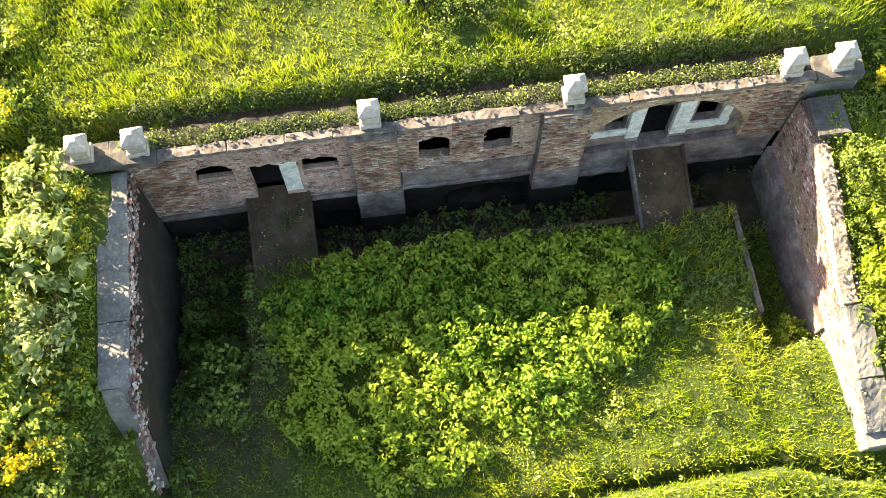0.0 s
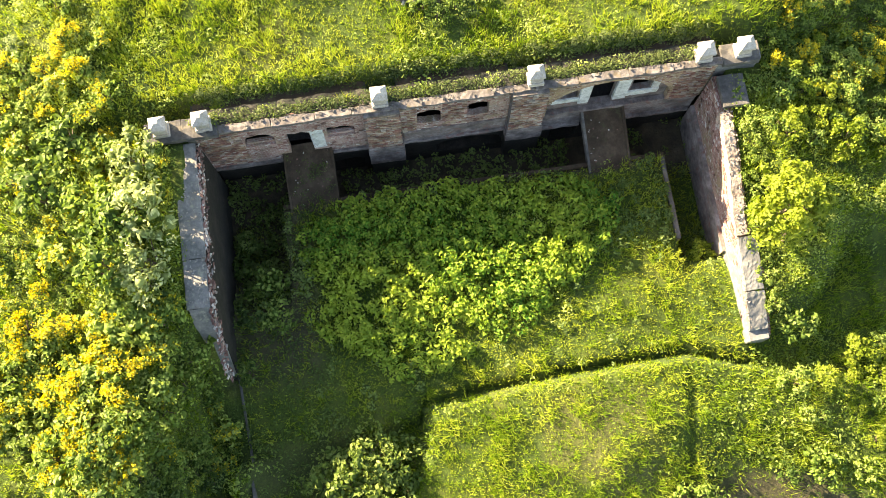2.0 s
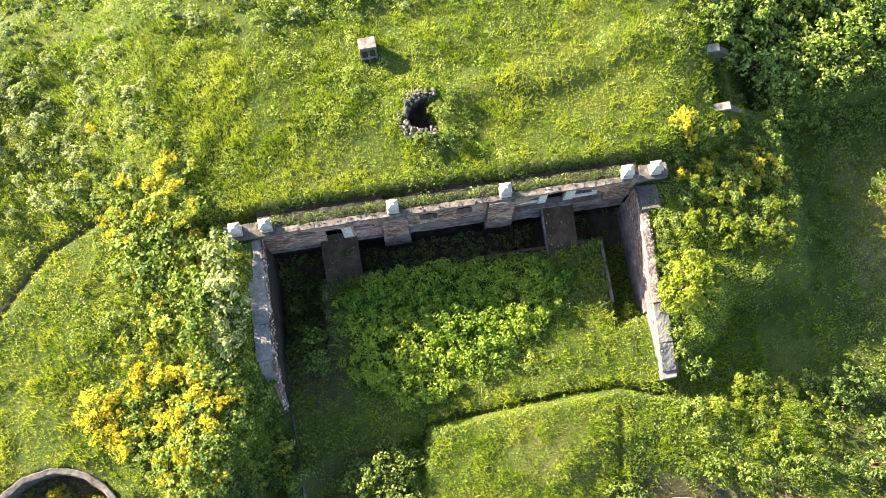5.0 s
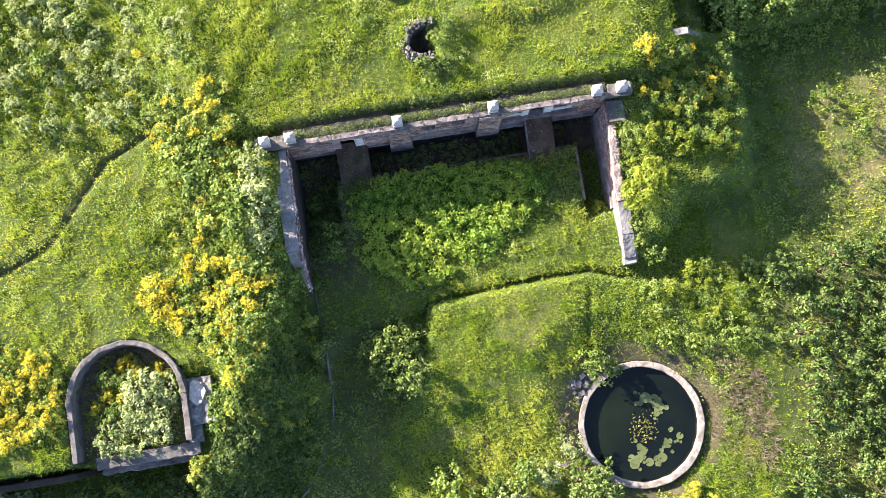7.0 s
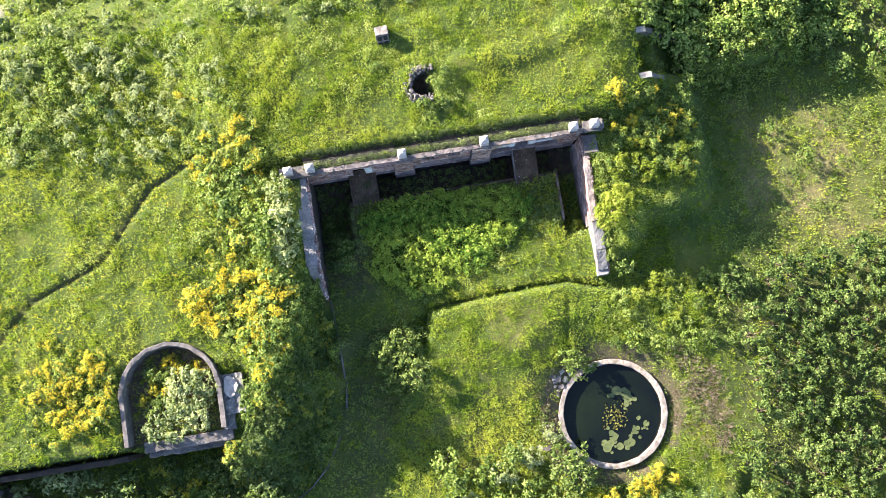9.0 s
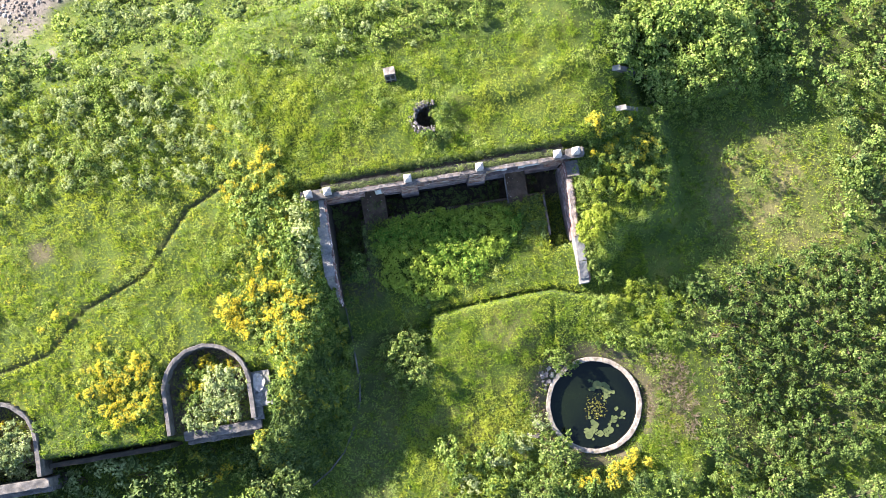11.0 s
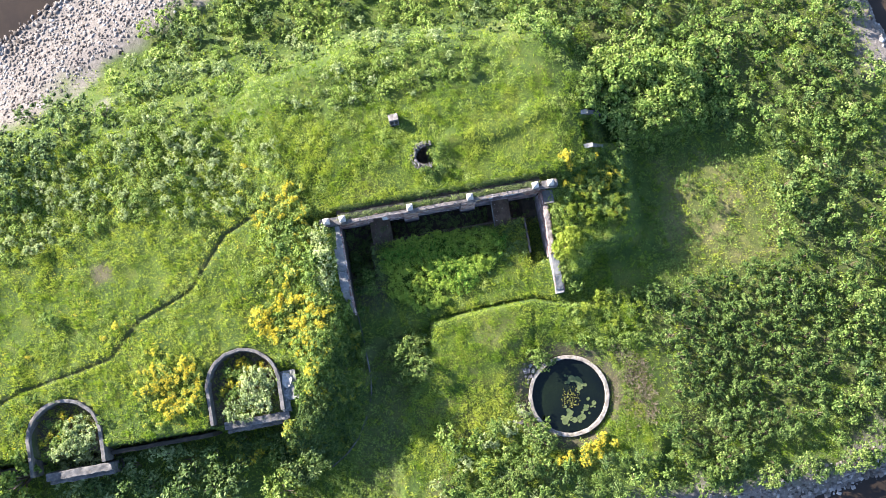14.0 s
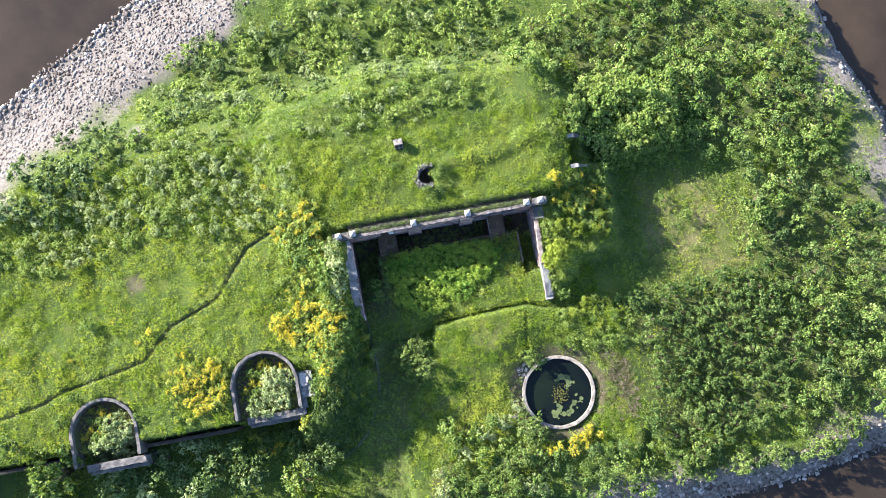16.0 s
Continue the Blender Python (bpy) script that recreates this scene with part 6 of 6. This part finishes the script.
hx, hy = scatter(GR, -6, 14, 10, 21, 6.5, lambda x, y: smooth(-0.4, 0.5, inside(x, y, HERBS) + 0.8 * (field(x, y, 0.8, 5) - 0.5)) * (1 - ((x > -5.6) & (x < -3.1) & (y > 18.9))) * (1 - ((x > 9.5) & (x < 12.0) & (y > 19.2))) * (1 - 0.85 * ((x > 5) & (y > 19.4))))
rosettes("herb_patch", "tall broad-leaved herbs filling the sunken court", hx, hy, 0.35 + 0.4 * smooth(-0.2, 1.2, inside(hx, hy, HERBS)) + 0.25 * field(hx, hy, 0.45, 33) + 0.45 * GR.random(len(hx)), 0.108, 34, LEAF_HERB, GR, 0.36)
ux, uy = scatter(GR, -9, 16, 9.5, 22.5, 7, lambda x, y: (inside(x, y, COURT) > 0) * (inside(x, y, HERBS) < 0.2) * np.where(y < 15.3, 0.05, 0.9) * (1 - 0.75 * ((x > 13.4) & (y > 13.4))) * (1 - ((y > 18.8) & (x > 9.3) & (x < 12.2))) * (1 - ((x > -5.7) & (x < -2.9) & (y > 18.3))))
rosettes("ditch_weeds", "dark weeds in and round the ditches", ux, uy, np.where(uy > 20.0, 0.7 + 0.5 * ((ux > 0.5) & (ux < 8.5)), 0.5), 0.085, 18, LEAF_DARK, GR, 0.25)


bx, by = scatter(GR, -5.4, -3.2, 19.3, 22.3, 16, lambda x, y: smooth(0.25, 0.7, field(x, y, 1.2, 89) + 0.35 * smooth(21.6, 19.6, y)))
bridge_weeds = leaf_mesh("bridge_weeds", np.repeat(np.stack([bx, by, 1.45 + (by - 19.5) * 0.297 + 0.05], 1), 12, 0) + GR.normal(0, 0.1, (12 * len(bx), 3)) * np.array([1, 1, 0.5]), np.tile((0.0, 0.0, 1.0), (12 * len(bx), 1)), 0.045, LEAF_DARK, GR, None, 0.4)
tagged(new("bridge_weeds", bridge_weeds), "low weeds growing on the earth-covered bridge", "undergrowth", kind="stuff")
vx, vy = scatter(GR, -12, -2.5, -10, 21, 9.0, lambda x, y: np.maximum((inside(x, y, COURT) > 0.2) * (x < -4.2), 0.7 * (inside(x, y, PATH) > 0)) * (0.3 + 0.7 * field(x, y, 0.7, 86)))
rosettes("floor_weeds", "low dark weeds on the shaded floor", vx, vy, 0.12 + 0.25 * field(vx, vy, 0.6, 87), 0.06, 12, LEAF_DARK, GR, 0.3)


def rank(x, y):
    """Where coarse undergrowth takes over from grass."""
    grassy = np.maximum(smooth(-1, 3, inside(x, y, ROOF)) * smooth(38, 34, y), smooth(0, 5, inside(x, y, MEADOW)) * smooth(32, 26, y) * smooth(-17, -22, x))
    grassy = np.maximum(grassy, smooth(-0.5, 0.5, inside(x, y, BANK)) * smooth(-4, 0, y) * smooth(16, 12, x))
    grassy = np.maximum(grassy, smooth(-1, 1, inside(x, y, COURT)))
    grassy = np.maximum(grassy, smooth(0, 3, inside(x, y, [(28.2, 11.1), (30.8, 24.8), (37.9, 23.8), (45.3, 19.1), (45.2, 8.2), (34.8, 9.2)])))
    return bare(x, y) * (0.03 + 0.97 * (1 - grassy) * smooth(0.2, 0.6, field(x, y, 0.22, 15)))


for x0, x1, y0, y1, density, leaf, per in ((-20, 24, 9, 36, 4.2, 0.075, 16), (-20, 24, -12, 9, 3.6, 0.088, 12), (-60, -20, -14, 50, 1.8, 0.1, 9), (24, 66, -16, 50, 1.8, 0.1, 9), (-20, 24, 36, 66, 1.8, 0.1, 9), (-20, 24, -20, -12, 2.6, 0.1, 10)):
    wx, wy = scatter(GR, x0, x1, y0, y1, density, rank)
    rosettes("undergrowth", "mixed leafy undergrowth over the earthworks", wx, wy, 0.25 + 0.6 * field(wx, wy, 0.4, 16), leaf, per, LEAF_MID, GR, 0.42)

for x0, x1, y0, y1, density in ((-34, 24, 12, 46, 3.2), (-58, -34, 4, 40, 2.2)):
    kx, ky = scatter(GR, x0, x1, y0, y1, density, lambda x, y: rough(x, y) * smooth(0.3, 0.6, field(x, y, 0.3, 81)))
    rosettes("rough_herbs", "knee-high light green herbs in the rough turf", kx, ky, 0.3 + 0.5 * field(kx, ky, 0.5, 82), 0.064, 18, LEAF_HAZEL, GR, 0.38)
GLADE = [(26.6, 12.0), (29.5, 10.0), (46.0, 8.6), (46.0, 20.0), (37.5, 26.0), (28.0, 26.0)]
nx1, ny1 = scatter(GR, 25, 47, 8, 27, 3.6, lambda x, y: (inside(x, y, GLADE) > 0) * smooth(0.35, 0.65, field(x, y, 0.5, 101)))
rosettes("glade_herbs", "tufts of green herbs in the glade east of the mound", nx1, ny1, 0.2 + 0.5 * field(nx1, ny1, 0.6, 102), 0.09, 12, LEAF_MID, GR, 0.4)
nx1, ny1 = scatter(GR, -15, -1, -14, 10, 4.0, lambda x, y: (inside(x, y, PATH) > -0.5) * smooth(0.4, 0.65, field(x, y, 0.6, 103)))
rosettes("path_herbs", "tufts of dark herbs along the sunken path", nx1, ny1, 0.15 + 0.45 * field(nx1, ny1, 0.7, 104), 0.085, 12, LEAF_MID, GR, 0.36)
ex, ey = scatter(GR, -9, 15.5, 22.85, 24.4, 62, lambda x, y: 0.35 + 0.65 * field(x, y, 0.8, 83))
rosettes("parapet_weeds", "leafy weeds behind the parapet, darkened for the shade there", ex, ey, np.where(ey < 23.3, 0.26, np.clip(6.1 - height(ex, ey), 0.2, 0.7)) + 0.4 * field(ex, ey, 0.9, 84), 0.05, 18, LEAF_WEED, GR, 0.24)
ex, ey = scatter(GR, -9, 15.5, 23.3, 24.7, 80, lambda x, y: 0.3 + 0.7 * field(x, y, 0.7, 85))
tagged(new("parapet_grass", blades("parapet_grass", ex, ey, np.clip(6.1 - height(ex, ey), 0.2, 0.5) + 0.2 * GR.random(len(ex)), 0.018, 4, 0.6, GR, 0.5 * field(ex, ey, 0.6, 88), GRASS)), "rank grass hanging over the parapet", "grass", kind="stuff")
# yellow flower heads in the meadow, white ones in the shade
fx, fy = scatter(GR, -58, -12, 2, 36, 1.4, lambda x, y: bare(x, y) * smooth(0.55, 0.75, field(x, y, 0.18, 18)))
rosettes("meadow_flowers", "small yellow flowers in the grass", fx, fy, 0.35, 0.055, 5, FLOWER, GR, 0.14)

qx1, qy1 = scatter(GR, 19.5, 26, -8, 3.5, 15, lambda x, y: smooth(-1.0, 1.2, inside(x, y, DRY_PATCH) + 2.4 * (field(x, y, 0.5, 73) - 0.5)))
tagged(new("dry_brush", blades("dry_brush", qx1, qy1, np.full(len(qx1), 0.6) * GR.uniform(0.5, 1.2, len(qx1)), 0.019, 9, 1.0, GR, GR.uniform(0.1, 0.8, len(qx1)), DRY)), "dry grey-brown dead stalks beside the basin", "dead stalks", kind="stuff")
qx1, qy1 = scatter(GR, 6.5, 12, -7, 4.5, 9, lambda x, y: smooth(7.6, 6.2, np.hypot(x - RING[0], y - RING[1])) * bare(x, y))
tagged(new("dry_litter", blades("dry_litter", qx1, qy1, np.full(len(qx1), 0.3), 0.04, 8, 1.6, GR, np.full(len(qx1), 0.3), DRY)), "dry brown litter beside the basin rim", "dead stalks", kind="stuff")

# stones of the shore
sx, sy = scatter(GR, -62, 72, -24, 72, 7.8, lambda x, y: smooth(-0.8, 0.3, inside(x, y, SHORE)) * smooth(1.0, -2.0, inside(x, y, SHORE) - shore_width(x, y)))
n = len(sx)
sz = height(sx, sy)
size = (0.07 + 0.24 * GR.random(n) ** 2.2) * (1 + 0.8 * smooth(4, 0, inside(sx, sy, SHORE)))
corner = np.array([(-1, -0.7, -0.5), (0.9, -0.8, -0.5), (1, 0.7, -0.5), (-0.8, 0.8, -0.5), (-0.5, -0.4, 0.6), (0.5, -0.5, 0.5), (0.6, 0.4, 0.65), (-0.4, 0.5, 0.5)])
turn = GR.uniform(0, 2 * math.pi, n)
c, s = np.cos(turn)[:, None], np.sin(turn)[:, None]
px, py = corner[:, 0][None] * size[:, None], corner[:, 1][None] * size[:, None] * GR.uniform(0.6, 1, n)[:, None]
verts = np.stack([sx[:, None] + px * c - py * s, sy[:, None] + px * s + py * c, sz[:, None] + 0.05 + corner[:, 2][None] * size[:, None] * 0.7], -1).reshape(-1, 3)
f = np.array([(4, 5, 6, 7), (0, 1, 5, 4), (1, 2, 6, 5), (2, 3, 7, 6), (3, 0, 4, 7)])
tagged(new("shore_stones", mesh_of("shore_stones", verts, (np.arange(n)[:, None, None] * 8 + f[None]).reshape(-1, 4), PEBBLE)), "pale grey stones along the waterline", "stones", kind="stuff")

# lily pads on the pond
pads = [mesh_of("lily_pad", [(0, 0, 0)] + [(math.cos(a) * (1 + 0.08 * math.sin(3 * a)), math.sin(a), 0.02) for a in np.linspace(0.25, 6.1, 12)], [(0, k, k + 1) for k in range(1, 12)], PAD, tone=np.full(13, 0.5))]
LR = random.Random(9)
for cx, cy, spread, n in ((2.2, -1.6, 0.8, 12), (-0.4, -2.6, 0.9, 15), (0.6, 1.9, 0.55, 16), (1.7, 1.2, 0.65, 20), (1.0, -3.0, 0.7, 8)):
    for _ in range(n):
        x, y = cx + LR.gauss(0, spread * 0.6), cy + LR.gauss(0, spread * 0.6)
        if math.hypot(x, y) > 3.9:
            continue
        pad = new("lily_pad", pads[0])
        s = LR.choice((LR.uniform(0.12, 0.2), LR.uniform(0.2, 0.42)))
        pad.matrix_basis = pose(RING[0] + x, RING[1] + y, 0.04 + LR.uniform(0, 0.012), 0, 0, LR.uniform(0, 360)) @ Matrix.Diagonal((s, s, 1, 1))
        tagged(pad, "green lily pad on dark pond water", "lily pad", "lily pads on the pond")

ax, ay = scatter(GR, RING[0] - 4, RING[0] + 4, RING[1] - 4, RING[1] + 4, 60, lambda x, y: (np.hypot(x - RING[0], y - RING[1]) < 4.0) * smooth(1.9, 0.5, np.hypot(x - RING[0] - 0.4, y - RING[1] + 0.1) + 1.5 * (field(x, y, 0.7, 61) - 0.5)))
c = np.stack([ax, ay, 0.028 + GR.uniform(0, 0.006, len(ax))], 1)
tagged(new("algae", leaf_mesh("algae", c, np.tile((0.0, 0.0, 1.0), (len(ax), 1)), 0.10, ALGAE, GR, None, 0.8, 0.97, 0.0)), "olive algae and weed floating on the pond", "algae", kind="stuff")

# broken slabs and stones beside the basin's rim
for k in range(46):
    cx, cy = LR.choice(((11.0, 0.1), (10.5, 2.0), (11.8, 1.2), (8.6, -3.0), (8.2, -5.0)))
    x, y, s = cx + LR.gauss(0, 0.6), cy + LR.gauss(0, 0.55), LR.uniform(0.12, 0.34)
    if math.hypot(x - RING[0], y - RING[1]) < 5.2:
        continue
    stone = new("loose_stone", rocks[k % 6])
    stone.matrix_basis = pose(x, y, float(height(x, y)) + 0.1 * s, LR.uniform(-12, 12), LR.uniform(-12, 12), LR.uniform(0, 360)) @ Matrix.Diagonal((s, s, s * 0.5, 1))
    tagged(stone, "broken grey stone lying beside the basin", "stone", "stones beside the basin")

# ---- bricks of the pilasters ----
for owner, x0, x1 in zip(PILASTERS, (-1.19, 5.83), (0.5, 7.55)):
    lay_bricks(owner, x0, x1, 2.26, 6.38, FACE - 0.31, RND, 0.93)
piers = {o.name: o for o in front.children}
lay_bricks(piers["arch_wall"], 14.05, 15.6, 2.5, 6.38, FACE + 0.005, RND, 0.85)
lay_bricks(piers["west_bay"], -9.0, -7.1, 1.9, 6.38, FACE + 0.005, RND, 0.8)
lay_bricks(piers["middle_bay"], 0.55, 1.28, 3.0, 6.38, FACE + 0.055, RND, 0.6)
lay_bricks(piers["middle_bay"], 2.55, 3.74, 3.0, 6.38, FACE + 0.055, RND, 0.5)
